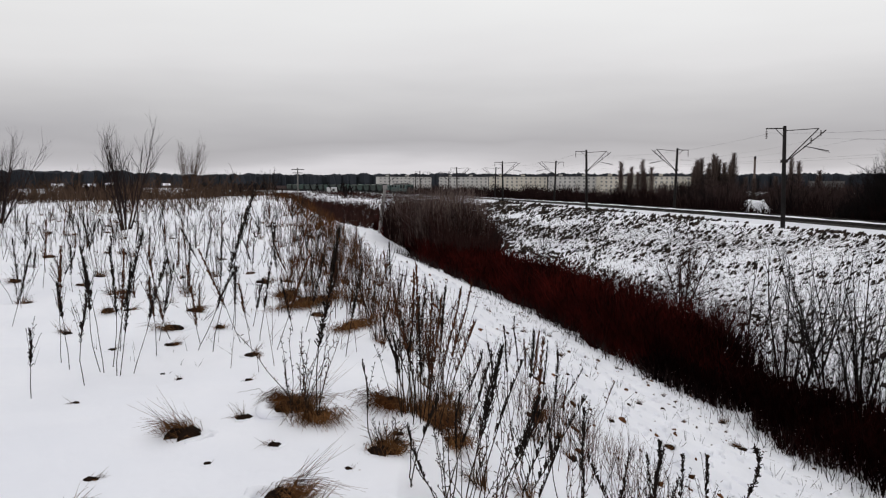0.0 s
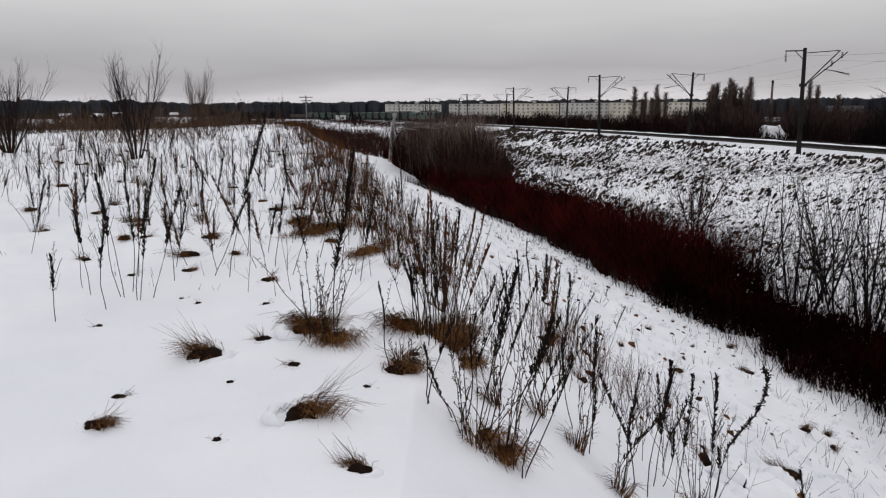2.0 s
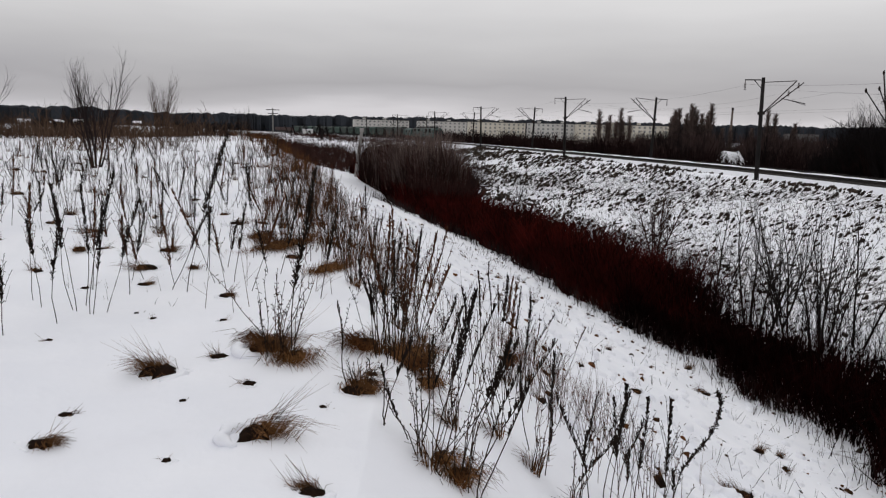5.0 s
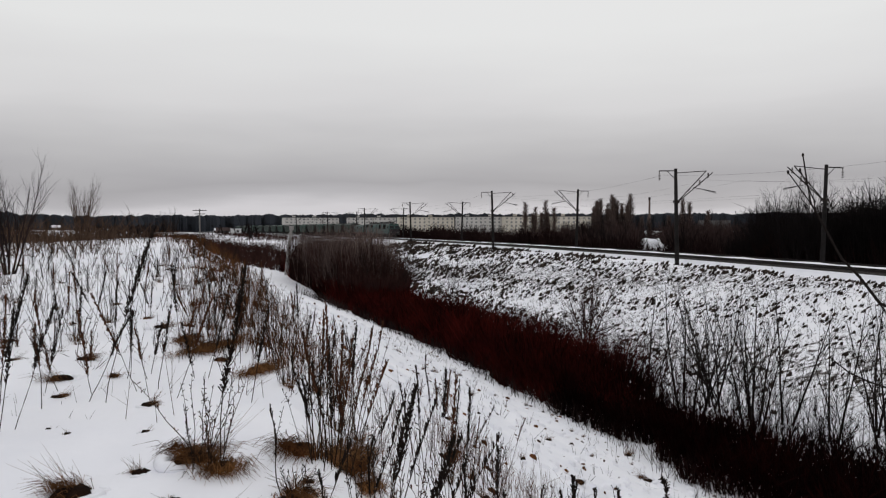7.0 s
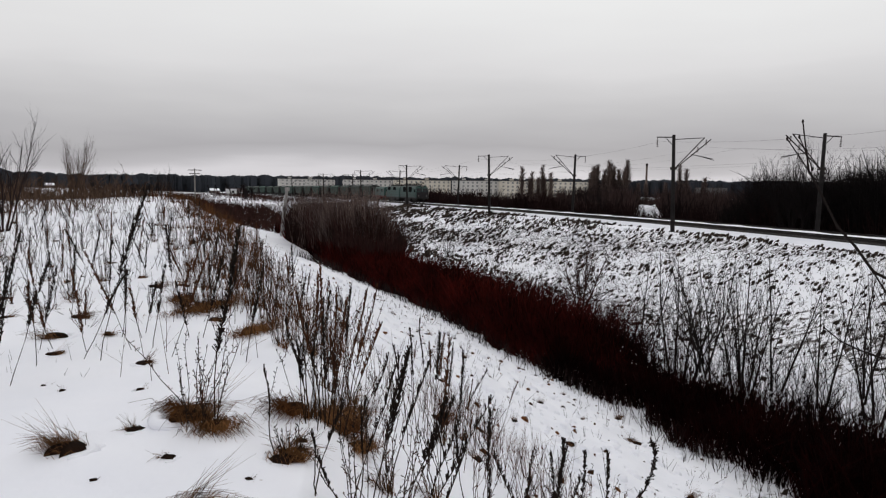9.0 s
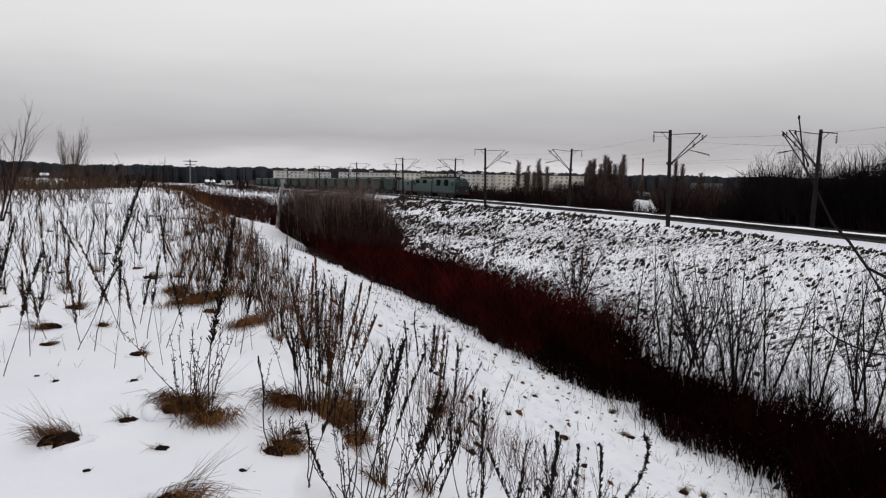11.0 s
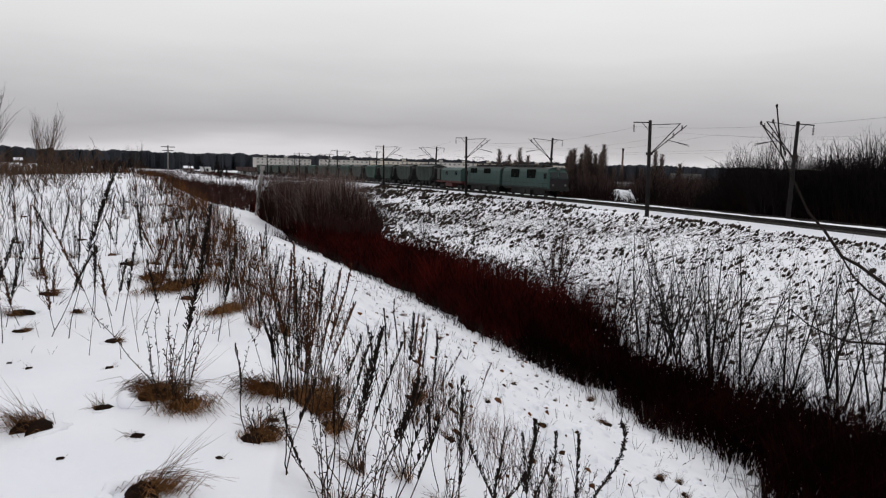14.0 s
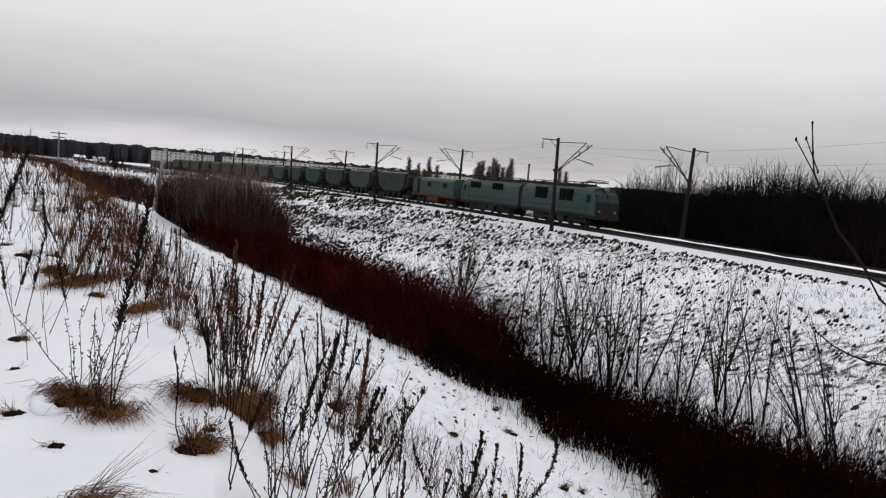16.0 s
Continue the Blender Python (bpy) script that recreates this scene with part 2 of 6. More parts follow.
CURVE = smooth_line(LINE)
for _ in range(40):
    CURVE[1:-1] = 0.25 * CURVE[:-2] + 0.5 * CURVE[1:-1] + 0.25 * CURVE[2:]
ARC = np.concatenate([[0], np.cumsum(np.hypot(*np.diff(CURVE, axis=0).T))])


def rail_z(y):
    return -0.0055 * np.clip(np.asarray(y, float) - 120, 0, 330)


def on_line(s, off=0.0):
    """Place and heading at s metres along the near track; off: metres to the left of the way the train goes is negative, to its right positive."""
    x, y = np.interp(s, ARC, CURVE[:, 0]), np.interp(s, ARC, CURVE[:, 1])
    x2, y2 = np.interp(s + 1, ARC, CURVE[:, 0]), np.interp(s + 1, ARC, CURVE[:, 1])
    x1, y1 = np.interp(s - 1, ARC, CURVE[:, 0]), np.interp(s - 1, ARC, CURVE[:, 1])
    h = math.atan2(y2 - y1, x2 - x1)
    return x + off * math.sin(h), y - off * math.cos(h), float(rail_z(y)), h


S0 = float(np.interp(-119.5, -CURVE[:, 1], ARC))       # arc length where y = 119.5


def line_x(y):
    return np.interp(-np.asarray(y, float), -CURVE[:, 1], CURVE[:, 0])


def lumps(x, y, s, seed=0.0):
    return (np.sin(x * s * 1.3 + 1.7 * np.sin(y * s * 0.7 + seed) + seed) * np.sin(y * s + 1.3 * np.sin(x * s * 0.9 + 2 * seed))
            + 0.5 * np.sin(x * s * 2.7 + seed * 3 + np.sin(y * s * 1.9)) * np.sin(y * s * 2.3 - seed))


def ground_z(x, y):
    x, y = np.asarray(x, float), np.asarray(y, float)
    p = (line_x(y) - x) * 0.985
    rz = rail_z(y)
    floor_z = -5.3 + 3.8 * ss(140, 240, y)
    crest = 38.7 + 0.2 * np.clip(y - 5, 0, 75)
    foot = 26.5 + 0.15 * np.clip(y - 18, 0, 68) - 0.2 * np.clip(10 - y, 0, 30)
    toe = 19.0 + 0 * y
    bed = rz - 0.75
    # across the line: far side, bed, embankment, ditch, near slope, plateau
    z = bed - 1.9 * ss(-9.5, -17, p) - 1.0 * ss(-25, -120, p)
    z = np.where(p > 4.2, bed + (floor_z - bed) * np.clip((p - 4.2) / (toe - 4.2), 0, 1) ** 0.95, z)
    bank = lumps(x, y, 2.3, 1.0) * 0.07 + lumps(x, y, 0.7, 2.0) * 0.12
    z = z + bank * ss(4.5, 6, p) * (1 - ss(toe - 1, toe + 3, p))
    plat = 1.7 + 0.55 * np.exp(-((x + 14) / 10) ** 2) * ss(20, 58, y) + 0.05 * lumps(x, y, 0.9, 0.3) + 0.028 * lumps(x, y, 3.1, 0.9)
    plat = plat - 3.4 * ss(62, 170, y) - 5.4 * ss(-45, -150, x) * ss(30, 120, y)
    t = np.clip((p - foot) / (crest - foot), 0, 1)
    slope = floor_z + (np.maximum(plat, floor_z - 1.5) - floor_z) * (t ** 1.3 * (1 - 0.35 * ss(0.75, 1.0, t)) + 0.35 * ss(0.75, 1.0, t) * t)
    slope = slope + 0.10 * lumps(x, y, 1.1, 4.0) * np.sin(np.pi * t) + 0.05 * lumps(x, y, 3.4, 5.0) * np.sin(np.pi * t)
    z = np.where(p > foot, slope, z)
    far = ss(700, 1500, np.hypot(x, y))
    return z * (1 - far) + far * (-7.0)


def build_ground():
    ang = np.concatenate([np.linspace(-62, 72, 560), np.linspace(72, 298, 90)[1:-1]])
    rad = np.concatenate([np.geomspace(0.35, 60, 230), np.geomspace(60, 4600, 120)[1:]])
    A, R = np.meshgrid(np.radians(ang), rad)
    X, Y = R * np.sin(A), R * np.cos(A)
    Z = ground_z(X, Y)
    n, k = X.shape[1], X.shape[0]
    vs = [(0.0, 0.0, float(ground_z(0, 0)))] + list(zip(X.ravel().tolist(), Y.ravel().tolist(), Z.ravel().tolist()))
    fs = [(0, 1 + (i + 1) % n, 1 + i) for i in range(n)]
    for j in range(k - 1):
        a = 1 + j * n
        fs += [(a + i, a + (i + 1) % n, a + n + (i + 1) % n, a + n + i) for i in range(n)]
    m = Mesh()
    m.v, m.f, m.mat = vs, fs, [0] * len(fs)
    ob = m.object("ground", GROUND, smooth=True)
    x, y = np.array([v[0] for v in vs]), np.array([v[1] for v in vs])
    p = (line_x(y) - x) * 0.985
    foot = 26.5 + 0.15 * np.clip(y - 18, 0, 68)
    thin = ss(1.6, 2.6, p) * (1 - ss(24, 28, p)) * (0.85 + 0.25 * np.sin(x * 0.4 + y * 0.13)) + 0.55 * ss(foot - 1, foot, p) * (1 - ss(foot + 3, foot + 8, p))
    thin = np.maximum(thin, 0.85 * ss(150, 200, y) * ss(3, 5, p) * (1 - ss(70, 110, p)))
    thin = thin * (1 - ss(420, 640, np.hypot(x, y))) + 0.8 * ss(60, 160, -x) * ss(60, 120, y)
    at = ob.data.attributes.new("thin", 'FLOAT', 'POINT')
    at.data.foreach_set("value", thin.astype(np.float32))
    tagged(ob, "snow-covered mound, ditch and railway embankment with thin patchy snow", "ground", kind="structure")


build_ground()


# ---- the two tracks ----
def build_tracks():
    for k, off in enumerate((0.0, -4.2)):
        root = new("railway_track")
        tagged(root, "electrified main-line track with dark rails on a snowy ballast bed", "railway track", group="parallel tracks", kind="structure")
        ss_ = np.arange(ARC[0] + 5, ARC[-1] - 2, 4.0)
        bed = Mesh()
        prof = [(-2.1, -0.28), (-1.7, -0.28), (1.7, -0.28), (2.2, -0.8)] if k == 1 else [(-2.2, -0.8), (-1.7, -0.28), (1.7, -0.28), (2.2, -0.8)]
        pts = []
        for s in ss_:
            for o, dz in prof:
                x, y, z, h = on_line(s, off + o)
                pts.append((x, y, z + dz))
        n = 4
        bed.add(pts, [(j * n + i, j * n + i + 1, (j + 1) * n + i + 1, (j + 1) * n + i) for j in range(len(ss_) - 1) for i in range(n - 1)])
        bed.mat = [1 if i % 3 == 1 else 0 for i in range(len(bed.f))]
        bed.object("ballast_bed", [SNOW, BALLAST], root)
        for side in (-0.76, 0.76):
            r = Mesh()
            out = [(-0.07, -0.18), (-0.07, -0.16), (-0.015, -0.13), (-0.015, -0.05), (-0.036, -0.035), (-0.036, 0.0),
                   (0.036, 0.0), (0.036, -0.035), (0.015, -0.05), (0.015, -0.13), (0.07, -0.16), (0.07, -0.18)]
            pts = []
            for s in ss_:
                for o, dz in out:
                    x, y, z, h = on_line(s, off + side + o)
                    pts.append((x, y, z + dz))
            n = len(out)
            r.add(pts, [(j * n + i, j * n + (i + 1) % n, (j + 1) * n + (i + 1) % n, (j + 1) * n + i) for j in range(len(ss_) - 1) for i in range(n)])
            r.object("rail", RAIL, root)
        sl = Mesh()
        for s in np.arange(S0 - 160, S0 + 130, 0.58):
            x, y, z, h = on_line(s, off)
            c, d = math.cos(h), math.sin(h)
            vs = []
            for a, b, dz in ((-.13, -1.35, -.36), (.13, -1.35, -.36), (.13, 1.35, -.36), (-.13, 1.35, -.36), (-.1, -1.33, -.262), (.1, -1.33, -.262), (.1, 1.33, -.262), (-.1, 1.33, -.262)):
                vs.append((x + a * c - b * d, y + a * d + b * c, z + dz))
            sl.add(vs, [(0, 3, 2, 1), (4, 5, 6, 7), (0, 1, 5, 4), (1, 2, 6, 5), (2, 3, 7, 6), (3, 0, 4, 7)])
        tagged(sl.object("sleepers", SLEEPER, root), kind="stuff")


def snow_ridge():
    """Snow ploughed up between the two tracks."""
    m = Mesh()
    ss_ = np.arange(S0 - 330, S0 + 128, 2.0)
    prof = [(-1.15, -0.30), (-1.45, -0.05), (-2.1, 0.03), (-2.75, -0.05), (-3.05, -0.30)]
    for s in ss_:
        w = 0.03 * math.sin(s * 0.7) + 0.03 * math.sin(s * 1.9 + 1)
        for o, dz in prof:
            x, y, z, h = on_line(s, o)
            m.v.append((x, y, z + dz + (w if dz > -0.2 else 0)))
    n = len(prof)
    m.f = [(j * n + i, j * n + i + 1, (j + 1) * n + i + 1, (j + 1) * n + i) for j in range(len(ss_) - 1) for i in range(n - 1)]
    m.mat = [0] * len(m.f)
    tagged(m.object("snow_bank", SNOW, smooth=True), "low ridge of ploughed snow between the two tracks", "snow bank", kind="structure")


build_tracks()
snow_ridge()


# ---- overhead line masts: posts lean a little outward from the tracks ----
def build_mast():
    root = new("catenary_mast")
    tagged(root, "dark concrete overhead-line mast with steel cantilever bracket", "catenary mast", group="masts along the line")
    m = Mesh()
    m.rope([(0, 0, -0.6), (0, 0, 0.2), (0, 0, 5), (0, 0, 10.2)], [0.24, 0.23, 0.2, 0.16], n=10)
    m.object("post", MAST, root, smooth=True)
    m = Mesh()
    m.box(-0.42, 0.42, -0.42, 0.42, -0.8, 0.35, chamfer=0.05)
    m.object("footing", MAST, root)
    m = Mesh()
    m.box(-1.9, 0.0, -0.05, 0.05, 9.92, 10.02)
    m.stick((-0.95, 0, 9.95), (-0.05, 0, 9.1), 0.035, 0.035, 4)
    m.object("feeder_arm", STEEL, root)
    m = Mesh()
    m.rope([(-1.85, 0, 9.92), (-1.85, 0, 9.75)], [0.03, 0.03], 5)
    for i in range(5):
        z = 9.72 - i * 0.15
        m.rope([(-1.85, 0, z), (-1.85, 0, z - 0.05), (-1.85, 0, z - 0.1)], [0.04, 0.12, 0.05], 8)
    m.object("insulator_string", INSUL, root)
    m = Mesh()
    m.stick((0.1, 0, 9.75), (3.55, 0, 9.92), 0.04, 0.04, 5)
    m.object("tie_rod", STEEL, root)
    for dy, zz in ((-0.09, 0.0), (0.09, -0.14)):
        m = Mesh()
        m.box(-0.05, 0.05, -0.035, 0.035, 0, 1)
        a, b = Vector((0.12, dy, 6.85 + zz)), Vector((3.9 + dy * 5, dy, 9.9 + zz))
        d = b - a
        rot = d.to_track_quat('Z', 'Y').to_matrix()
        m.v = [tuple(a + rot @ Vector((v[0], v[1], v[2] * d.length))) for v in m.v]
        m.object("cantilever_bar", STEEL, root)
    m = Mesh()
    m.stick((2.0, 0, 8.25), (4.6, 0, 7.75), 0.04, 0.04, 5)
    m.stick((3.0, 0, 8.05), (4.7, 0, 7.6), 0.025, 0.02, 4)
    m.object("registration_arm", STEEL, root)
    for x0, z0 in ((3.75, 9.75), (2.75, 9.0)):
        m = Mesh()
        for i in range(4):
            z = z0 - i * 0.14
            m.rope([(x0, 0, z), (x0, 0, z - 0.05), (x0, 0, z - 0.12)], [0.03, 0.1, 0.04], 7)
        m.object("insulator", INSUL, root)
    m = Mesh()
    m.box(-0.23, 0.27, -0.23, 0.23, 6.7, 6.98)
    m.object("clamp", STEEL, root)
    return root


def place_masts():
    first = build_mast()
    first.matrix_basis = pose(0, 0, 0)
    spots = []
    for off, turn, ys in ((3.3, 0, (50.7, 0.6, -51.8, -101.8, -155.2, -209.4, 101)), (-7.4, 180, (58.3, 9.5, -46.3, -98.0, -154.9, -206, 109))):
        for ds in ys:
            x, yy, z, h = on_line(S0 + ds, off)
            g = z - 1.2
            # local x points to the track it serves
            a = math.degrees(h) + 90 + turn
            spots.append((pose(x, yy, g, 0, -1.6, a), off))
    for k, (m, off) in enumerate(spots):
        ob = first if k == 0 else copy_thing(first, m)
        ob.matrix_basis = m


place_masts()


def build_wires():
    """Contact wire, its carrier and the feeder, slung from mast to mast."""
    for off, h0, sag, r, name, lab in ((0.0, 6.0, 0.0, 0.005, "contact_wire", "thin contact wire over the track"),
                                       (0.0, 7.9, 1.2, 0.005, "carrier_wire", "thin sagging carrier cable over the track"),
                                       (-4.2, 6.0, 0.0, 0.005, "contact_wire", "thin contact wire over the track"),
                                       (-4.2, 7.9, 1.2, 0.005, "carrier_wire", "thin sagging carrier cable over the track"),
                                       (5.1, 8.3, 1.0, 0.006, "feeder_wire", "thin feeder cable on the outer arms")):
        pts = []
        for s in np.arange(S0 - 250, S0 + 140, 5.1):
            x, y, z, h = on_line(s, off)
            u = ((S0 + 50.7 - s) / 51.0) % 1.0
            pts.append((x, y, z + h0 - sag * 4 * u * (1 - u)))
        m = Mesh()
        m.rope(pts, [r] * len(pts), 4)
        tagged(m.object(name, STEEL), lab, "wire", group="overhead wires")


build_wires()


# ---- the train: local x is the way it goes, y its left, z up from the rail heads ----
def painted(name, col, dirt, rough=0.55):
    """Weathered vehicle paint: dirt streaks run down the sides."""
    m = material(name, col, tuple(c * 0.75 for c in col), rough=rough, scale=1.2)
    n, l = m.node_tree.nodes, m.node_tree.links
    b = n["Principled BSDF"]
    src = b.inputs["Base Color"].links[0].from_socket
    tc = n.new("ShaderNodeTexCoord")
    mp = n.new("ShaderNodeMapping")
    mp.inputs["Scale"].default_value = (5.0, 5.0, 0.35)
    l.new(tc.outputs["Object"], mp.inputs[0])
    t = n.new("ShaderNodeTexNoise")
    t.inputs["Scale"].default_value, t.inputs["Detail"].default_value = 1.6, 6.0
    l.new(mp.outputs[0], t.inputs["Vector"])
    r = n.new("ShaderNodeValToRGB")
    r.color_ramp.elements[0].position, r.color_ramp.elements[1].position = 0.48, 0.72
    l.new(t.outputs["Fac"], r.inputs[0])
    mix = n.new("ShaderNodeMixRGB")
    mix.inputs[2].default_value = (*dirt, 1)
    l.new(r.outputs[0], mix.inputs[0])
    l.new(src, mix.inputs[1])
    l.new(mix.outputs[0], b.inputs["Base Color"])
    return m


GREEN = painted("locomotive_green", (0.030, 0.070, 0.062), (0.022, 0.032, 0.031))
GREEN_UP = painted("locomotive_roof_grey", (0.017, 0.021, 0.020), (0.010, 0.010, 0.010))
HOP = painted("hopper_green", (0.026, 0.044, 0.036), (0.016, 0.020, 0.018))
HOP_TEAL = painted("hopper_teal", (0.022, 0.066, 0.050), (0.016, 0.028, 0.023))
HOP_GREY = painted("hopper_grey", (0.038, 0.048, 0.042), (0.020, 0.023, 0.020))
RIB = painted("faded_green_rib", (0.085, 0.115, 0.100), (0.04, 0.05, 0.045))
RUST_RED = painted("red_oxide", (0.085, 0.018, 0.016), (0.03, 0.012, 0.011))
BROWN = painted("wagon_brown", (0.060, 0.030, 0.026), (0.03, 0.02, 0.02))
BLACKISH = material("blackish_iron", (0.018, 0.016, 0.015), (0.008, 0.008, 0.008), rough=0.7, scale=5)
GLASS = material("dark_window", (0.012, 0.014, 0.016), rough=0.12, scale=3)
GRILLE = material("grille", (0.008, 0.009, 0.009), (0.004, 0.004, 0.004), rough=0.8, scale=8, spec=0.03)
# shade of the cab's front face, put into a paint colour
FRONT_SHADE = painted("shaded_front", (0.014, 0.011, 0.013), (0.008, 0.007, 0.008))
LAMP = material("headlamp_glass", (0.14, 0.14, 0.13), rough=0.15, scale=3)


def wheelset(parent, x, r=0.48):
    m = Mesh()
    for y in (-0.79, 0.79):
        s = 1 if y > 0 else -1
        prof = [(-0.065, r + 0.03), (-0.035, r + 0.03), (-0.03, r), (0.065, r - 0.01), (0.065, r - 0.09), (0.02, r - 0.12), (0.02, 0.14), (0.1, 0.13), (0.1, 0.0)]
        n = 20
        vs, fs = [], []
        for a, q in prof:
            for i in range(n):
                t = 2 * math.pi * i / n
                vs.append((q * math.cos(t), y + s * a, q * math.sin(t)))
        for j in range(len(prof) - 1):
            for i in range(n):
                fs.append((j * n + i, j * n + (i + 1) % n, (j + 1) * n + (i + 1) % n, (j + 1) * n + i))
        m.add(vs, fs)
    m.stick((0, -0.8, 0), (0, 0.8, 0), 0.08, 0.08, 8)
    ob = m.object("wheelset", BLACKISH, parent)
    ob.location = (x, 0, r)
    return ob


def bogie(parent, x, base=1.85, r=0.48):
    m = Mesh()
    for y in (-1.02, 1.02):
        m.prism([(-base / 2 - 0.35, r - 0.1), (-base / 2 - 0.3, r + 0.22), (-0.4, r + 0.34), (0.4, r + 0.34), (base / 2 + 0.3, r + 0.22), (base / 2 + 0.35, r - 0.1),
                 (base / 2 + 0.05, r - 0.12), (0.35, r - 0.22), (-0.35, r - 0.22), (-base / 2 - 0.05, r - 0.12)], 'y', y - 0.07, y + 0.07)
        for q in (-0.2, 0, 0.2):
            m.stick((q, y, r - 0.2), (q, y, r + 0.2), 0.09, 0.09, 6)
    m.box(-0.25, 0.25, -1.0, 1.0, r - 0.05, r + 0.35)
    ob = m.object("bogie_frame", BLACKISH, parent)
    ob.location = (x, 0, 0)
    for d in (-base / 2, base / 2):
        wheelset(parent, x + d, r)


def coupler(parent, x, s):
    m = Mesh()
    m.box(min(x, x + s * 0.55), max(x, x + s * 0.55), -0.12, 0.12, 0.95, 1.2)
    m.box(min(x + s * 0.5, x + s * 0.68), max(x + s * 0.5, x + s * 0.68), -0.2, 0.2, 0.9, 1.25, chamfer=0.03)
    m.object("coupler", BLACKISH, parent)


def build_loco(front):
    """One section; its cab faces along x, or back where front is False."""
    root = new("locomotive_section")
    tagged(root, "weathered green electric locomotive section with roof equipment and dark grilles", "locomotive", group="train vehicles")
    f = 1 if front else -1
    # body shell: side walls lean in above the waist, roof rounded; the cab end is sloped
    ring = [(-1.58, 1.25), (-1.60, 2.9), (-1.52, 3.55), (-1.30, 3.92), (-0.9, 4.12), (0, 4.22), (0.9, 4.12), (1.30, 3.92), (1.52, 3.55), (1.60, 2.9), (1.58, 1.25)]
    sect = [(-7.7, 1.0, 0.0), (-7.6, 1.0, 0.0), (6.9, 1.0, 0.0), (7.35, 0.97, 0.35), (7.55, 0.93, 0.6)]
    m = Mesh()
    vs, fs = [], []
    for x, k, drop in sect:
        for y, z in ring:
            xx = x - (0.32 * max(0, z - 2.5) if x > 7 else 0)
            vs.append((f * xx, y * k, z - (drop * max(0, (z - 3.3)) if x > 7 else 0)))
    n = len(ring)
    for j in range(len(sect) - 1):
        for i in range(n):
            q = (j * n + i, j * n + (i + 1) % n, (j + 1) * n + (i + 1) % n, (j + 1) * n + i)
            fs.append(q)
            m.mat.append(0)
    fs += [tuple(range(n)), tuple(range((len(sect) - 1) * n, len(sect) * n))]
    m.v, m.f, m.mat = vs, fs, [0] * len(fs)
    body = m.object("body", GREEN, root)
    # grey roof skin, 8 mm proud
    m = Mesh()
    rs = [(y, z + 0.012) for y, z in ring[3:8]]
    for j, x in enumerate((-7.62, 6.85)):
        m.v += [(f * x, y, z) for y, z in rs]
    m.f = [(i, i + 1, 5 + i + 1, 5 + i) for i in range(4)]
    m.mat = [0] * 4
    m.object("roof", GREEN_UP, root)
    # side grilles in pairs, high on the wall, both sides
    for side in (-1, 1):
        for x in ((2.1, -3.2) if front else (3.3, -2.6)):
            for dx in (-0.7, 0.7):
                g = Mesh()
                w, z0, z1 = 0.6, 2.6 if front else 3.05, 3.85
                g.box(f * (x + dx) - w, f * (x + dx) + w, side * 1.60 - 0.06, side * 1.60 + 0.06, z0, z1, chamfer=0.02)
                for k in range(4):
                    zz = z0 + 0.14 + k * (z1 - z0 - 0.2) / 4
                    g.box(f * (x + dx) - w + 0.05, f * (x + dx) + w - 0.05, side * 1.665 - 0.02, side * 1.665 + 0.02, zz, zz + 0.07)
                g.object("side_grille", GRILLE, body)
        # waist rail and lower sill
        for z, h in ((1.9, 0.05), (1.28, 0.16)):
            g = Mesh()
            g.box(-7.6, 7.1, side * 1.615 - 0.02, side * 1.615 + 0.02, z, z + h) if f > 0 else g.box(-7.1, 7.6, side * 1.615 - 0.02, side * 1.615 + 0.02, z, z + h)
            g.object("trim_strip", GREEN_UP, body)
        # cab side window and door
        g = Mesh()
        g.box(min(f * 6.0, f * 6.75), max(f * 6.0, f * 6.75), side * 1.612 - 0.025, side * 1.612 + 0.025, 2.6, 3.35, chamfer=0.02)
        g.object("cab_window", GLASS, body)
        g = Mesh()
        g.box(min(f * 5.1, f * 5.75), max(f * 5.1, f * 5.75), side * 1.61 - 0.02, side * 1.61 + 0.02, 1.35, 3.3, chamfer=0.015)
        g.object("cab_door", GREEN, body)
    # cab front: two windscreens, lamps, red sill with buffer beam
    for y in (-0.72, 0.72):
        g = Mesh()
        g.v = [(f * 7.56, y - 0.6, 2.75), (f * 7.56, y + 0.6, 2.75), (f * 7.27, y + 0.58, 3.5), (f * 7.27, y - 0.58, 3.5),
               (f * 7.42, y - 0.6, 2.75), (f * 7.42, y + 0.6, 2.75), (f * 7.1, y + 0.58, 3.5), (f * 7.1, y - 0.58, 3.5)]
        g.f = [(0, 1, 2, 3), (4, 7, 6, 5), (0, 4, 5, 1), (1, 5, 6, 2), (2, 6, 7, 3), (3, 7, 4, 0)]
        g.mat = [0] * 6
        g.object("windscreen", GLASS, body)
        g = Mesh()
        g.rope([(f * 7.5, y * 1.35, 1.75), (f * 7.62, y * 1.35, 1.75), (f * 7.66, y * 1.35, 1.75)], [0.17, 0.17, 0.13], 12)
        g.object("marker_lamp", LAMP, body)
    g = Mesh()
    g.rope([(f * 7.0, 0, 4.02), (f * 7.32, 0, 4.0), (f * 7.36, 0, 4.0)], [0.26, 0.26, 0.2], 14)
    g.object("headlamp", LAMP, body)
    # added panel below the windscreens, its near-black paint holds the front's shade
    g = Mesh()
    g.v = [(f * 7.56, -1.46, 1.3), (f * 7.56, 1.46, 1.3), (f * 7.585, 1.46, 2.62), (f * 7.585, -1.46, 2.62),
           (f * 7.40, -1.46, 1.3), (f * 7.40, 1.46, 1.3), (f * 7.40, 1.46, 2.62), (f * 7.40, -1.46, 2.62)]
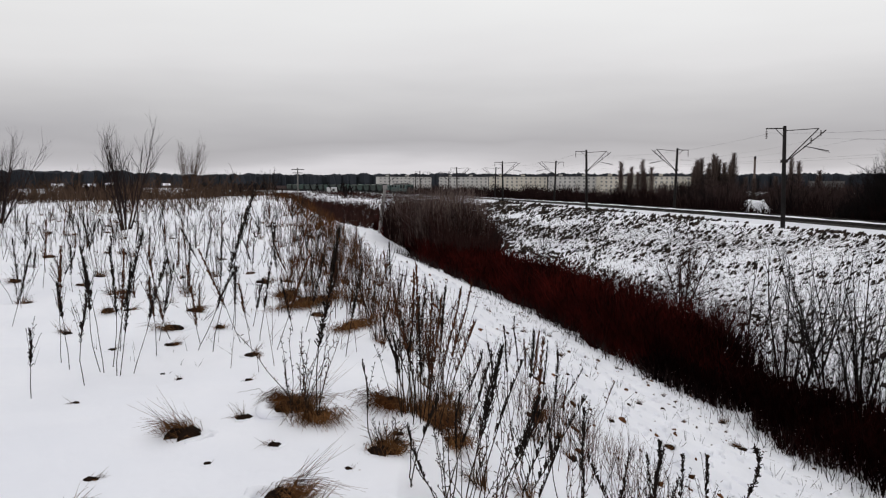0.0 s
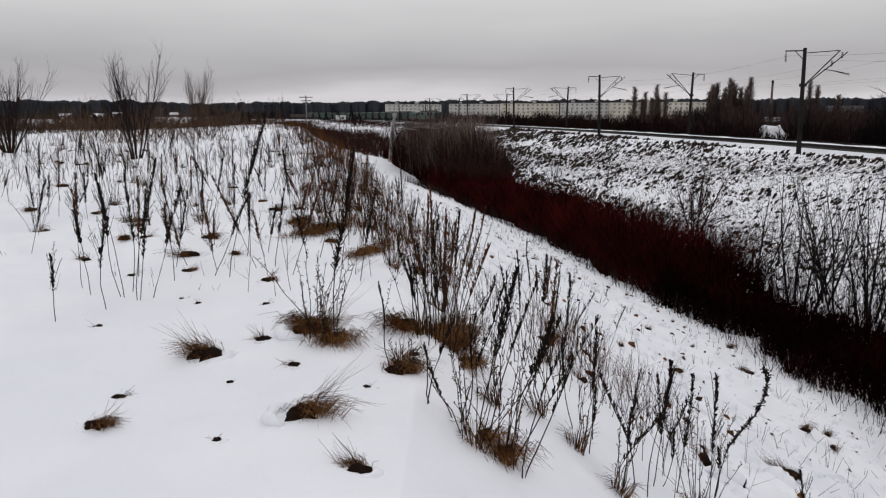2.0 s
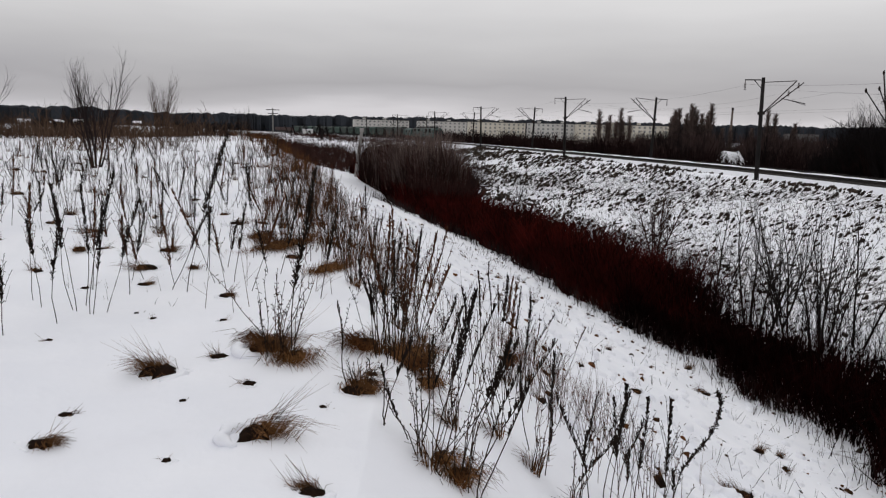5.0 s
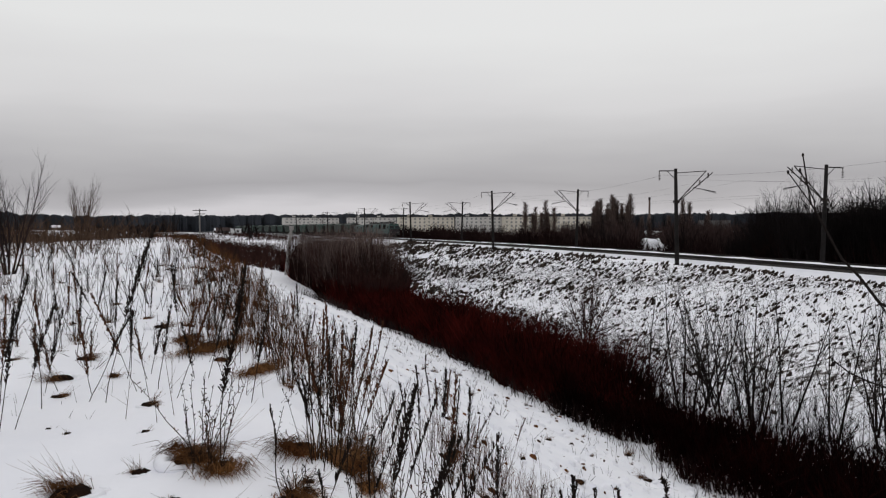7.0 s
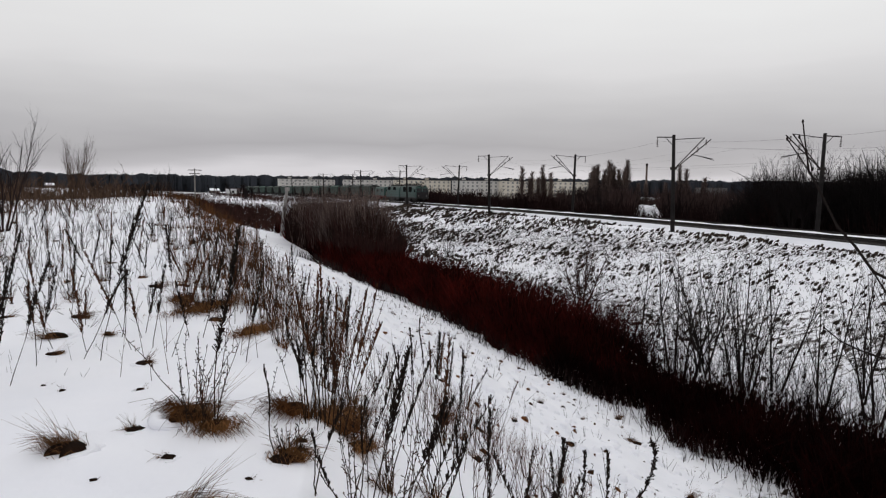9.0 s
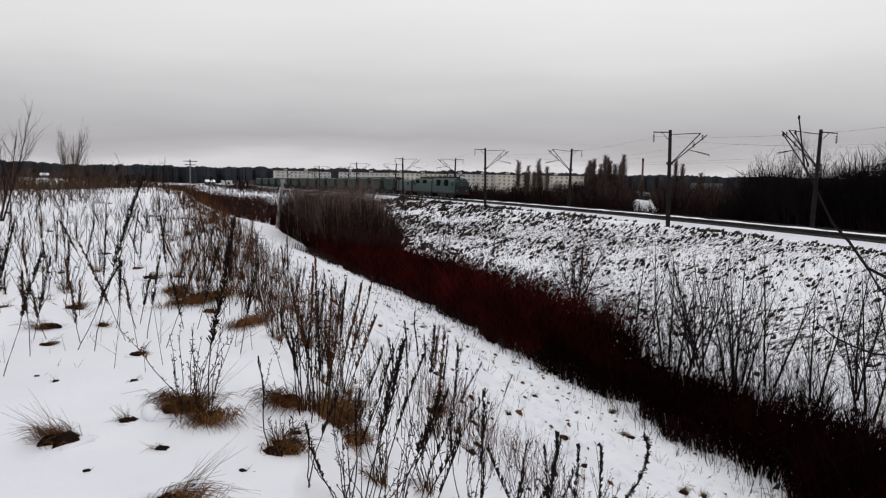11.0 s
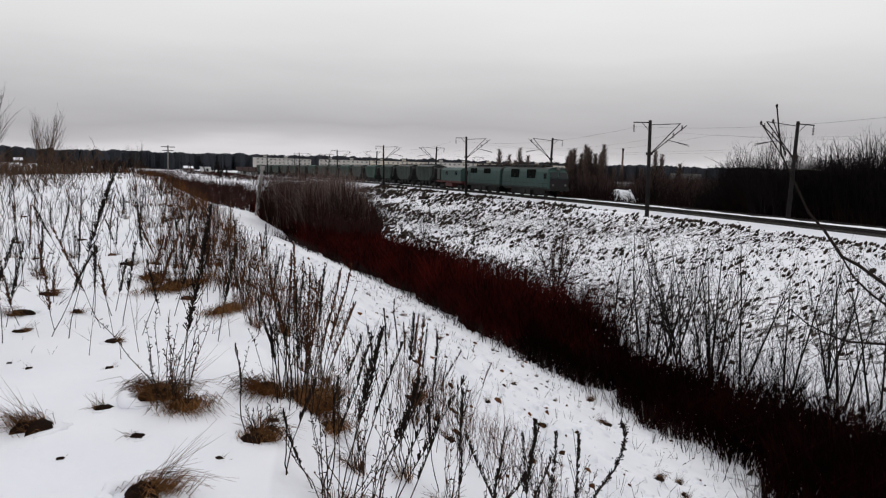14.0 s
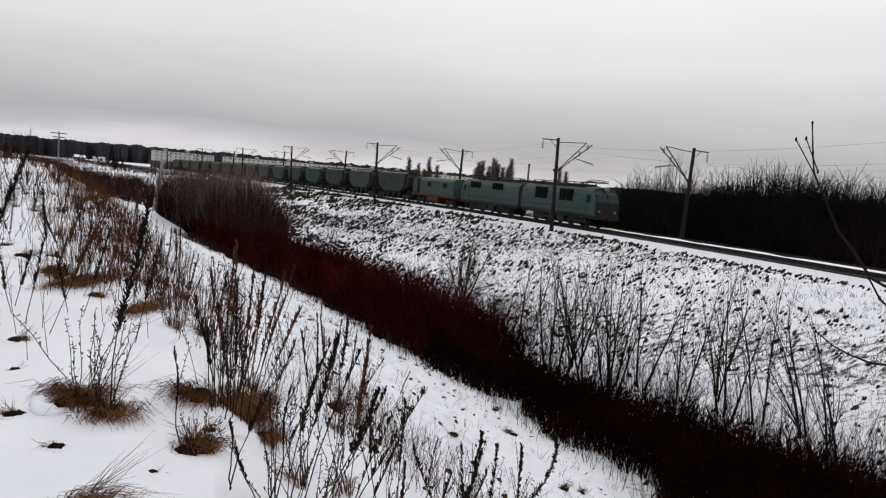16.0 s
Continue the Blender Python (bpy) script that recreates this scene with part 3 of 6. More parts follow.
    g.f = [(0, 1, 2, 3), (4, 7, 6, 5), (0, 4, 5, 1), (1, 5, 6, 2), (2, 6, 7, 3), (3, 7, 4, 0)]
    g.mat = [0] * 6
    g.object("front_shade_panel", FRONT_SHADE, body)
    g = Mesh()
    x0, x1 = sorted((f * 7.4, f * 7.72))
    g.box(x0, x1, -1.5, 1.5, 0.95, 1.4, chamfer=0.04)
    g.object("buffer_beam", BLACKISH, root)
    # underframe and gear
    g = Mesh()
    g.box(-7.6, 7.5, -1.45, 1.45, 0.98, 1.27) if f > 0 else g.box(-7.5, 7.6, -1.45, 1.45, 0.98, 1.27)
    for x in (-0.9, 0.9):
        g.box(x - 0.7, x + 0.7, -1.4, 1.4, 0.35, 1.0, chamfer=0.05)
    g.object("underframe", BLACKISH, root)
    # roof: walkway boxes, insulators, bars
    for x, w in ((-5.6, 0.9), (-2.9, 1.2), (0.2, 1.3), (3.2, 0.8)):
        g = Mesh()
        g.box(f * x - w, f * x + w, -0.85, 0.85, 4.15, 4.5, chamfer=0.05)
        g.object("roof_box", BLACKISH, root)
    for x in (-6.6, -4.3, -1.4, 1.9, 4.3):
        for y in (-0.6, 0.6):
            g = Mesh()
            g.rope([(f * x, y, 4.15), (f * x, y, 4.25), (f * x, y, 4.4), (f * x, y, 4.55), (f * x, y, 4.62)], [0.05, 0.12, 0.07, 0.1, 0.04], 8)
            g.object("roof_insulator", INSUL, root)
    g = Mesh()
    for y in (-0.6, 0.6):
        g.stick((-6.8, y, 4.66), (6.2 if f > 0 else 6.8, y, 4.66), 0.03, 0.03, 5)
    g.object("busbar", STEEL, root)
    # pantograph near the cab: raised on the rear section, folded on the front one
    px, top = f * 5.3, (4.95 if front else 5.75)
    g = Mesh()
    for y in (-0.75, 0.75):
        g.stick((px - 1.0, y, 4.72), (px + 1.0, y, 4.72), 0.04, 0.04, 5)
        mid = 4.72 + (top - 4.72) * 0.5
        if front:
            g.stick((px - 1.0, y, 4.74), (px + 1.3, y * 0.8, 4.86), 0.03, 0.025, 5)
            g.stick((px + 1.3, y * 0.8, 4.86), (px, y * 0.5, top), 0.025, 0.02, 5)
        else:
            g.stick((px - 0.2, y, 4.74), (px - 1.25, y * 0.8, mid), 0.03, 0.025, 5)
            g.stick((px + 0.2, y, 4.74), (px + 1.25, y * 0.8, mid), 0.03, 0.025, 5)
            g.stick((px - 1.25, y * 0.8, mid), (px - 0.1, y * 0.5, top), 0.025, 0.02, 5)
            g.stick((px + 1.25, y * 0.8, mid), (px + 0.1, y * 0.5, top), 0.025, 0.02, 5)
    for dx in (-0.2, 0.2):
        g.rope([(px + dx, -1.0, top - 0.16), (px + dx, -0.65, top), (px + dx, 0.65, top), (px + dx, 1.0, top - 0.16)], [0.025] * 4, 5)
    g.object("pantograph", STEEL, root)
    for x in (-3.75, 3.75):
        bogie(root, f * x, 3.0, 0.625)
    coupler(root, 7.6, 1)
    coupler(root, -7.6, -1)
    g = Mesh()
    x0, x1 = sorted((f * -7.68, f * -8.18))
    g.box(x0, x1, -1.35, 1.35, 1.2, 3.95, chamfer=0.04)
    g.object("gangway", BLACKISH, root)
    for ob in root.children_recursive:         # sections are 15.4 m over couplers
        ob.location.x *= 0.94
        if not ob.name.startswith("wheelset"):
            for v in ob.data.vertices:
                v.co.x *= 0.94
    return root


def build_hopper(mat, ribs=11, seed=0):
    """Covered hopper wagon, 14.7 m over couplers, sloped ends, ribbed sides."""
    root = new("hopper_wagon")
    tagged(root, "weathered green-grey covered hopper wagon with ribbed sides", "hopper wagon", group="train vehicles")
    m = Mesh()
    out = [(-5.0, 2.5), (-5.15, 4.15), (5.15, 4.15), (5.0, 2.5), (3.3, 1.35), (-3.3, 1.35)]
    m.prism(out, 'y', -1.52, 1.52)
    m.prism([(-1.52, 4.15), (-0.8, 4.45), (0.8, 4.45), (1.52, 4.15)], 'x', -5.1, 5.1)
    body = m.object("body", mat, root)
    for side in (-1, 1):
        for i in range(ribs):
            x = -4.85 + 9.7 * i / (ribs - 1)
            zb = 1.4 if abs(x) < 3.3 else 1.45 + (abs(x) - 3.3) * 0.68
            m = Mesh()
            m.box(x - 0.06, x + 0.06, side * 1.58 - 0.075, side * 1.58 + 0.075, zb, 4.13)
            m.object("rib", RIB, body)
        m = Mesh()
        m.box(-5.2, 5.2, side * 1.585 - 0.06, side * 1.585 + 0.06, 4.05, 4.2)
        m.object("top_rail", mat, body)
    for x in (-3.6, -1.2, 1.2, 3.6):
        m = Mesh()
        m.box(x - 0.5, x + 0.5, -0.55, 0.55, 4.42, 4.56, chamfer=0.04)
        m.object("roof_hatch", mat, body)
    m = Mesh()
    m.box(-6.75, 6.75, -0.3, 0.3, 0.95, 1.3)
    for x in (-6.6, 6.6):
        m.box(x - 0.15, x + 0.15, -1.5, 1.5, 0.95, 1.35)
    for x in (-2.2, 0, 2.2):
        m.prism([(x - 1.0, 1.4), (x - 0.3, 0.45), (x + 0.3, 0.45), (x + 1.0, 1.4)], 'y', -1.0, 1.0)
    m.object("underframe", BLACKISH, root)
    # dark blocks added at both ends to give the shaded gap between wagons
    for x in (-1, 1):
        m = Mesh()
        m.prism([(x * 5.16, 4.1), (x * 6.3, 3.75), (x * 6.05, 2.3), (x * 4.3, 1.5), (x * 5.02, 2.5)], 'y', -1.34, 1.34)
        m.object("gap_shade", BLACKISH, root)
    m = Mesh()
    m.box(-6.7, 6.7, -0.45, 0.45, 4.58, 4.64)
    m.object("roof_walkway", BLACKISH, root)
    for x in (-6.5, 6.5):
        m = Mesh()
        for y in (-1.35, 1.35):
            m.stick((x, y, 1.3), (x * 0.80, y, 4.1), 0.05, 0.05, 4)
        for k in range(6):
            m.stick((x * (0.98 - 0.03 * k), -1.35, 1.6 + k * 0.42), (x * (0.98 - 0.03 * k), 1.35, 1.6 + k * 0.42), 0.03, 0.03, 4)
        m.object("end_ladder", BLACKISH, root)
    for x in (-4.9, 4.9):
        bogie(root, x)
    coupler(root, 6.7, 1)
    coupler(root, -6.7, -1)
    return root


def build_service_wagon():
    """Short green-bodied wagon on a red frame, next behind the locomotive."""
    root = new("service_wagon")
    tagged(root, "green service wagon with pale end panel on a red-oxide frame", "service wagon", group="train vehicles")
    m = Mesh()
    m.prism([(-1.45, 1.5), (-1.48, 3.5), (-1.1, 3.85), (0, 4.0), (1.1, 3.85), (1.48, 3.5), (1.45, 1.5)], 'x', -4.2, 6.0)
    body = m.object("body", GREEN, root)
    m = Mesh()
    m.box(-6.7, -5.2, -1.45, 1.45, 1.6, 3.7, chamfer=0.05)
    m.object("end_panel", HOP_GREY, root)
    for x in (3.6, -1.2):
        m = Mesh()
        m.box(x - 0.55, x + 0.55, -1.5, -1.44, 2.6, 3.3, chamfer=0.02)
        m.object("window", GLASS, body)
    m = Mesh()
    m.box(-6.9, 6.9, -1.5, 1.5, 1.2, 1.5)
    m.box(-2.0, 1.6, -1.4, 1.4, 0.5, 1.15, chamfer=0.06)
    for x in np.linspace(-6.5, 6.5, 9):
        m.box(x - 0.06, x + 0.06, -1.56, 1.56, 1.1, 1.55)
    m.object("frame", RUST_RED, root)
    for x in (-4.6, 4.6):
        bogie(root, x)
    coupler(root, 6.9, 1)
    coupler(root, -6.9, -1)
    return root


def build_gondola():
    root = new("gondola_wagon")
    tagged(root, "dark brown open gondola wagon with ribbed steel sides", "gondola wagon", group="train vehicles")
    m = Mesh()
    for y0, y1 in ((-1.52, -1.44), (1.44, 1.52)):
        m.box(-6.2, 6.2, y0, y1, 1.35, 3.4)
    m.box(-6.2, 6.2, -1.44, 1.44, 1.3, 1.42)
    for x in (-6.2, 6.12):
        m.box(x, x + 0.08, -1.44, 1.44, 1.42, 3.4)
    body = m.object("body", BROWN, root)
    for side in (-1, 1):
        for i in range(8):
            x = -6.1 + 12.2 * i / 7
            m = Mesh()
            m.box(x - 0.07, x + 0.07, side * 1.59 - 0.07, side * 1.59 + 0.07, 1.3, 3.45)
            m.object("rib", BROWN, body)
    m = Mesh()
    m.box(-6.4, 6.4, -0.35, 0.35, 0.95, 1.3)
    m.object("underframe", BLACKISH, root)
    for x in (-4.3, 4.3):
        bogie(root, x)
    coupler(root, 6.4, 1)
    coupler(root, -6.4, -1)
    return root


HEAD = S0 + 4.9            # where the train's reference point, just before its nose, is at 12.5 s
SPEED = 15.1               # metres a second
TRAIN = []                 # vehicles, with their middles' distance behind that point


def build_train():
    TRAIN.append((build_loco(True), 9.5))
    TRAIN.append((build_loco(False), 24.9))
    TRAIN.append((build_service_wagon(), 40.2))
    at = 40.2 + 7.4
    hops = [build_hopper(HOP_GREY, 12), build_hopper(HOP_GREY, 9), build_hopper(HOP, 11), build_hopper(HOP_TEAL, 9)]
    for k in range(15):
        kind = (0, 1, 2, 3, 1, 3, 2, 1, 3, 2, 1, 2, 3, 1, 2)[k]
        ob = hops[kind] if k < 4 else copy_thing(hops[kind], pose(0, 0, 0))
        TRAIN.append((ob, at + 7.35))
        at += 14.7
    gon = build_gondola()
    for k in range(3):
        TRAIN.append((gon if k == 0 else copy_thing(gon, pose(0, 0, 0)), at + 7.0))
        at += 13.9


build_train()


# ---- plants ----
def unit(v):
    v = np.asarray(v, float)
    return v / max(np.linalg.norm(v), 1e-9)


def grow(m, p, d, length, r, depth, spread, up, kids, rg, thin=0.62, n=4):
    """A bent limb with smaller limbs along it."""
    pts, q, dd = [np.array(p, float)], np.array(p, float), unit(d)
    seg = 4
    for _ in range(seg):
        dd = unit(dd + rg.normal(0, 0.10, 3) + np.array((0, 0, up)))
        q = q + dd * length / seg
        pts.append(q)
    radii = [r * (1 - 0.75 * i / seg) for i in range(seg + 1)]
    m.rope(pts, radii, n if depth > 0 else 3)
    if depth <= 0:
        return
    for k in range(kids):
        t = 0.22 + 0.75 * (k + rg.random()) / kids
        i = min(int(t * seg), seg - 1)
        a = pts[i] + (pts[i + 1] - pts[i]) * (t * seg - i)
        ax = unit(np.cross(dd, rg.normal(0, 1, 3)))
        nd = unit(unit(pts[i + 1] - pts[i]) + ax * spread * (0.6 + 0.8 * rg.random()))
        grow(m, a, nd, length * thin * (1.15 - 0.6 * t) * (0.7 + 0.6 * rg.random()), radii[i] * 0.5, depth - 1, spread, up, max(2, kids - 2), rg, thin, n)


def bare_tree(name, label, category, height, seed, stems=1, spread=0.55, up=0.10, kids=7, depth=2, r=0.05, mat=None, lean=0.12, group="", fan=0.3):
    """Leafless tree or shrub at the origin: stems as trunks, finer wood as the crown."""
    rg = np.random.default_rng(seed)
    root = new(name)
    tagged(root, label, category, group=group)
    crown = Mesh()
    for s in range(stems):
        a = 2 * math.pi * (s + rg.random()) / stems
        tilt = (fan * (0.5 + rg.random()) if stems > 1 else lean * rg.random())
        d = unit((math.cos(a) * tilt, math.sin(a) * tilt, 1))
        L = height * (0.7 + 0.3 * rg.random()) if s else height
        base = np.array((math.cos(a), math.sin(a), 0)) * (0.12 * height / 5 if stems > 1 else 0) + np.array((0, 0, -0.15))
        pts, q, dd = [base], base.copy(), d
        for _ in range(6):
            dd = unit(dd + rg.normal(0, 0.06, 3) + np.array((0, 0, 0.05)))
            q = q + dd * L / 6
            pts.append(q)
        rr = [r * (0.7 + 0.3 * rg.random()) * (1 - 0.85 * i / 6) for i in range(7)]
        t = Mesh()
        t.rope(pts, rr, 6)
        t.object("trunk", BARK if mat is None else mat, root, smooth=True)
        for k in range(kids):
            tt = 0.18 + 0.8 * (k + rg.random()) / kids
            i = min(int(tt * 6), 5)
            p = pts[i] + (pts[i + 1] - pts[i]) * (tt * 6 - i)
            ax = unit(np.cross(dd, rg.normal(0, 1, 3)))
            nd = unit(unit(pts[i + 1] - pts[i]) + ax * spread * (0.6 + 0.8 * rg.random()))
            grow(crown, p, nd, L * 0.42 * (1.2 - 0.8 * tt), rr[i] * 0.5, depth - 1, spread, up, 5, rg)
    crown.object("crown", mat or BARK, root)
    return root


def put(src, used, m):
    """The source itself the first time, copies after that."""
    if src.name in used:
        return copy_thing(src, m)
    used.add(src.name)
    src.matrix_basis = m
    return src


def stand(x, y, rz=0.0, sink=0.0, rx=0.0, ry=0.0):
    return pose(x, y, float(ground_z(x, y)) - sink, rx, ry, rz)


def foot_p(y):
    return 26.5 + 0.15 * np.clip(np.asarray(y, float) - 18, 0, 68) - 0.2 * np.clip(10 - np.asarray(y, float), 0, 30)


def twig_mass(name, label, x, y, hgt, r, mat, lean=0.28, sides=2, category="brush"):
    """Uncountable bare twigs: stems with short side shoots."""
    m = Mesh()
    z = ground_z(x, y)
    N = len(x)
    ln = rng.normal(0, lean, (N, 2))
    sd = rng.normal(0, 0.33, (N, sides, 2))
    st = rng.random((N, sides))
    for i in range(N):
        a = np.array((x[i], y[i], z[i] - 0.05))
        b = np.array((x[i] + ln[i, 0] * hgt[i], y[i] + ln[i, 1] * hgt[i], z[i] + hgt[i]))
        m.stick(a, b, r[i] * 1.2, r[i] * 0.35, 3)
        for k in range(sides):
            c = a + (b - a) * (0.35 + 0.5 * st[i, k])
            e = c + np.array((sd[i, k, 0], sd[i, k, 1], 0.5)) * hgt[i] * 0.45
            m.stick(c, e, r[i] * 0.6, r[i] * 0.25, 3)
    return tagged(m.object(name, mat), label, category, kind="stuff")


def ditch_brush():
    N = 27000
    y = 7 + 128 * rng.random(N) ** 1.6
    f = foot_p(y)
    front = f + np.interp(y, (7, 26, 30, 34, 54, 60, 75, 100, 135), (0, 0, 0.8, 1.3, 1.1, 2.2, 1.5, -1.5, -0.8)) + 0.45 * np.sin(y * 0.9) + 0.25 * np.sin(y * 2.3 + 1)
    back = f - np.interp(y, (7, 17, 27, 33, 52, 72, 100), (5.6, 5.0, 3.3, 3.8, 3.4, 4.6, 9))
    u = rng.random(N)
    p = back + (front - back) * u
    x = line_x(y) - p / 0.985
    h = np.interp(y, (7, 15, 24, 30, 33.5, 55, 68, 80, 135), (2.6, 2.2, 1.3, 1.2, 2.5, 2.5, 2.2, 2.4, 2.6))
    h = h * (0.4 + 0.75 * rng.random(N)) * (1 - 0.5 * ss(0.75, 1.0, u)) * (1 + 0.16 * np.sin(y * 0.8 + x) + 0.1 * np.sin(y * 2.1))
    r = 0.006 + 0.00055 * np.hypot(x, y)
    # the near part takes the shaded twig colour, the rest the red one
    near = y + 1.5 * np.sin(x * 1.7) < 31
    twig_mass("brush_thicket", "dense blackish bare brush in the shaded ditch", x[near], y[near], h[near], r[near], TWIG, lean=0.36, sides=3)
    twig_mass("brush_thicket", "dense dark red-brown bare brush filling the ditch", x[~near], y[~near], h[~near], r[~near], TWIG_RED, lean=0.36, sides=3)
    # sparse taller shoots that fray the far side of the thicket
    N = 1100
    y = 8 + 42 * rng.random(N) ** 1.2
    x = line_x(y) - (foot_p(y) - np.interp(y, (7, 17, 25, 50), (6.5, 5.5, 4.2, 3.4)) + rng.normal(0, 1.0, N)) / 0.985
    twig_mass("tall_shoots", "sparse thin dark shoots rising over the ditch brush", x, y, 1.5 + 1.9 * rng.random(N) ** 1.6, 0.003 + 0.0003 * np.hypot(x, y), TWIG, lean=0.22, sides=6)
    # grey hem of dead stalks where the brush meets the snow
    N = 1100
    y = 9 + 75 * rng.random(N) ** 1.5
    x = line_x(y) - (foot_p(y) + np.interp(y, (7, 26, 34, 60), (0.4, 0.5, 1.7, 2.4)) + rng.normal(0, 0.5, N)) / 0.985
    twig_mass("dead_stalks", "thin grey dead stalks along the edge of the brush", x, y, 0.35 + 0.6 * rng.random(N), 0.003 + 0.00025 * np.hypot(x, y), TWIG_GREY, sides=1)
    # tawny grass and stalks along the mound's edge
    N = 4200
    y = 9 + 56 * rng.random(N) ** 1.15
    x = line_x(y) - (38.5 + 0.2 * np.clip(y - 5, 0, 75) + rng.normal(0, 0.45 + 0.014 * y, N)) / 0.985
    patch = np.sin(y * 1.3) + np.sin(y * 0.47 + 2) + 0.8 * np.sin(x * 2.1 + y) > -0.1
    x, y = x[patch], y[patch]
    twig_mass("edge_grass", "tawny dead grass and stalks along the edge of the mound", x, y, 0.16 + 0.5 * rng.random(len(x)) ** 1.8, 0.0022 + 0.00022 * y, EDGE, lean=0.3, sides=1, category="grass")
    # fine reddish stalks on the bank and a brown bunch at its lip
    for cx, cy, sx, sy, N, h0, h1, mat, lab in ((1.6, 8.0, 0.6, 1.2, 210, 0.25, 0.6, STEM_RUST, "fine reddish dead stalks on the snowy bank"),
                                                (-0.6, 8.6, 0.55, 1.2, 80, 0.25, 0.7, STEM_RUST, "dark dead stalks along the bank's lip"),
                                                (2.6, 10.5, 0.8, 1.4, 160, 0.15, 0.45, EDGE, "tawny dead grass low on the bank")):
        x, y = cx + rng.normal(0, sx, N), cy + rng.normal(0, sy, N)
        twig_mass("dead_stalks", lab, x, y, h0 + h1 * rng.random(N) ** 1.4, np.full(N, 0.0022) + 0.0001 * y, mat, lean=0.22, sides=3, category="weeds")
    # farther dead stalks over the mound
    N = 2200
    y = 13 + 48 * rng.random(N)
    x = line_x(y) - (38.9 + 0.2 * np.clip(y - 5, 0, 75) + 0.72 * y * rng.random(N) ** 1.1) / 0.985
    twig_mass("dead_stalks", "scattered thin dark dead stalks over the snowy mound", x, y, 0.15 + 0.7 * rng.random(N) ** 1.5, 0.0026 + 0.0002 * y, STEM, lean=0.33, sides=2, category="weeds")
    # tall fine-twigged growth where the ditch ends
    N = 5600
    y = 70 + 48 * rng.random(N)
    f = foot_p(y)
    u = rng.random(N) ** 1.35
    x = line_x(y) - (f - 0.4 - np.interp(y, (70, 78, 92, 118), (4.0, 6.5, 11.5, 13)) * u) / 0.985
    h = (4.9 - 2.6 * u + 1.3 * np.sin(y * 0.5) + 0.9 * np.sin(x * 0.9 + y * 0.21)) * (0.6 + 0.75 * rng.random(N))
    twig_mass("tall_brush", "tall hazy brown brush at the end of the ditch", x, y, np.clip(h, 1.5, 8.5), 0.009 + 0.00028 * y, TWIG_HAZE, lean=0.15, sides=3)
    N = 800
    y = 76 + 38 * rng.random(N)
    x = line_x(y) - (foot_p(y) - 0.2 - np.interp(y, (76, 92, 114), (5.0, 9.5, 11)) * rng.random(N)) / 0.985
    twig_mass("tall_shoots", "sparse tall grey-brown shoots over the brush", x, y, 4.5 + 4.2 * rng.random(N), np.full(N, 0.024), POPLAR, lean=0.08, sides=5)
    # farther brush on both sides of the ditch's end and beyond the mound
    N = 5000
    y = 138 + 60 * rng.random(N)
    x = -2 - 0.30 * (y - 138) - 26 * rng.random(N)
    twig_mass("brush_thicket", "low brown brush on the flat beyond the ditch", x, y, 0.8 + 1.7 * rng.random(N), np.full(N, 0.05), TWIG_RUST, sides=1)
    N = 15000
    y = 32 + 62 * rng.random(N)
    x = -8.5 - 0.30 * (y - 34) - 56 * rng.random(N) ** 0.9 + rng.normal(0, 2.5, N)
    keep = (0.5 * np.sin(x * 0.33) + 0.5 * np.sin(y * 0.27 + x * 0.11)) > -0.25 + 0.9 * (1 - ss(32, 52, y))
    x, y = x[keep], y[keep]
    twig_mass("scrub", "tawny bare scrub along the edge of the snowy mound", x, y, (0.3 + 1.5 * rng.random(len(x)) ** 2.0) * (1 + 0.5 * np.sin(x * 0.5) * np.sin(y * 0.31)), 0.006 + 0.00022 * np.hypot(x, y), SCRUB, lean=0.45, sides=4)
    # rough grass and scrub on the flat before the far bend
    N = 9000
    y = 196 + 190 * rng.random(N) ** 1.2
    p = 5 + 75 * rng.random(N) ** 1.3
    x = line_x(y) - p
    keep = np.sin(x * 0.21 + y * 0.05) + np.sin(y * 0.13 - x * 0.07) + 0.8 * rng.random(N) > 0.1
    x, y = x[keep], y[keep]
    twig_mass("far_scrub", "rough brown grass and scrub on the snowy flat by the line", x, y, 0.25 + 1.1 * rng.random(len(x)) ** 2.0, 0.00032 * np.hypot(x, y), TWIG_RUST, lean=0.5, sides=1)


ditch_brush()


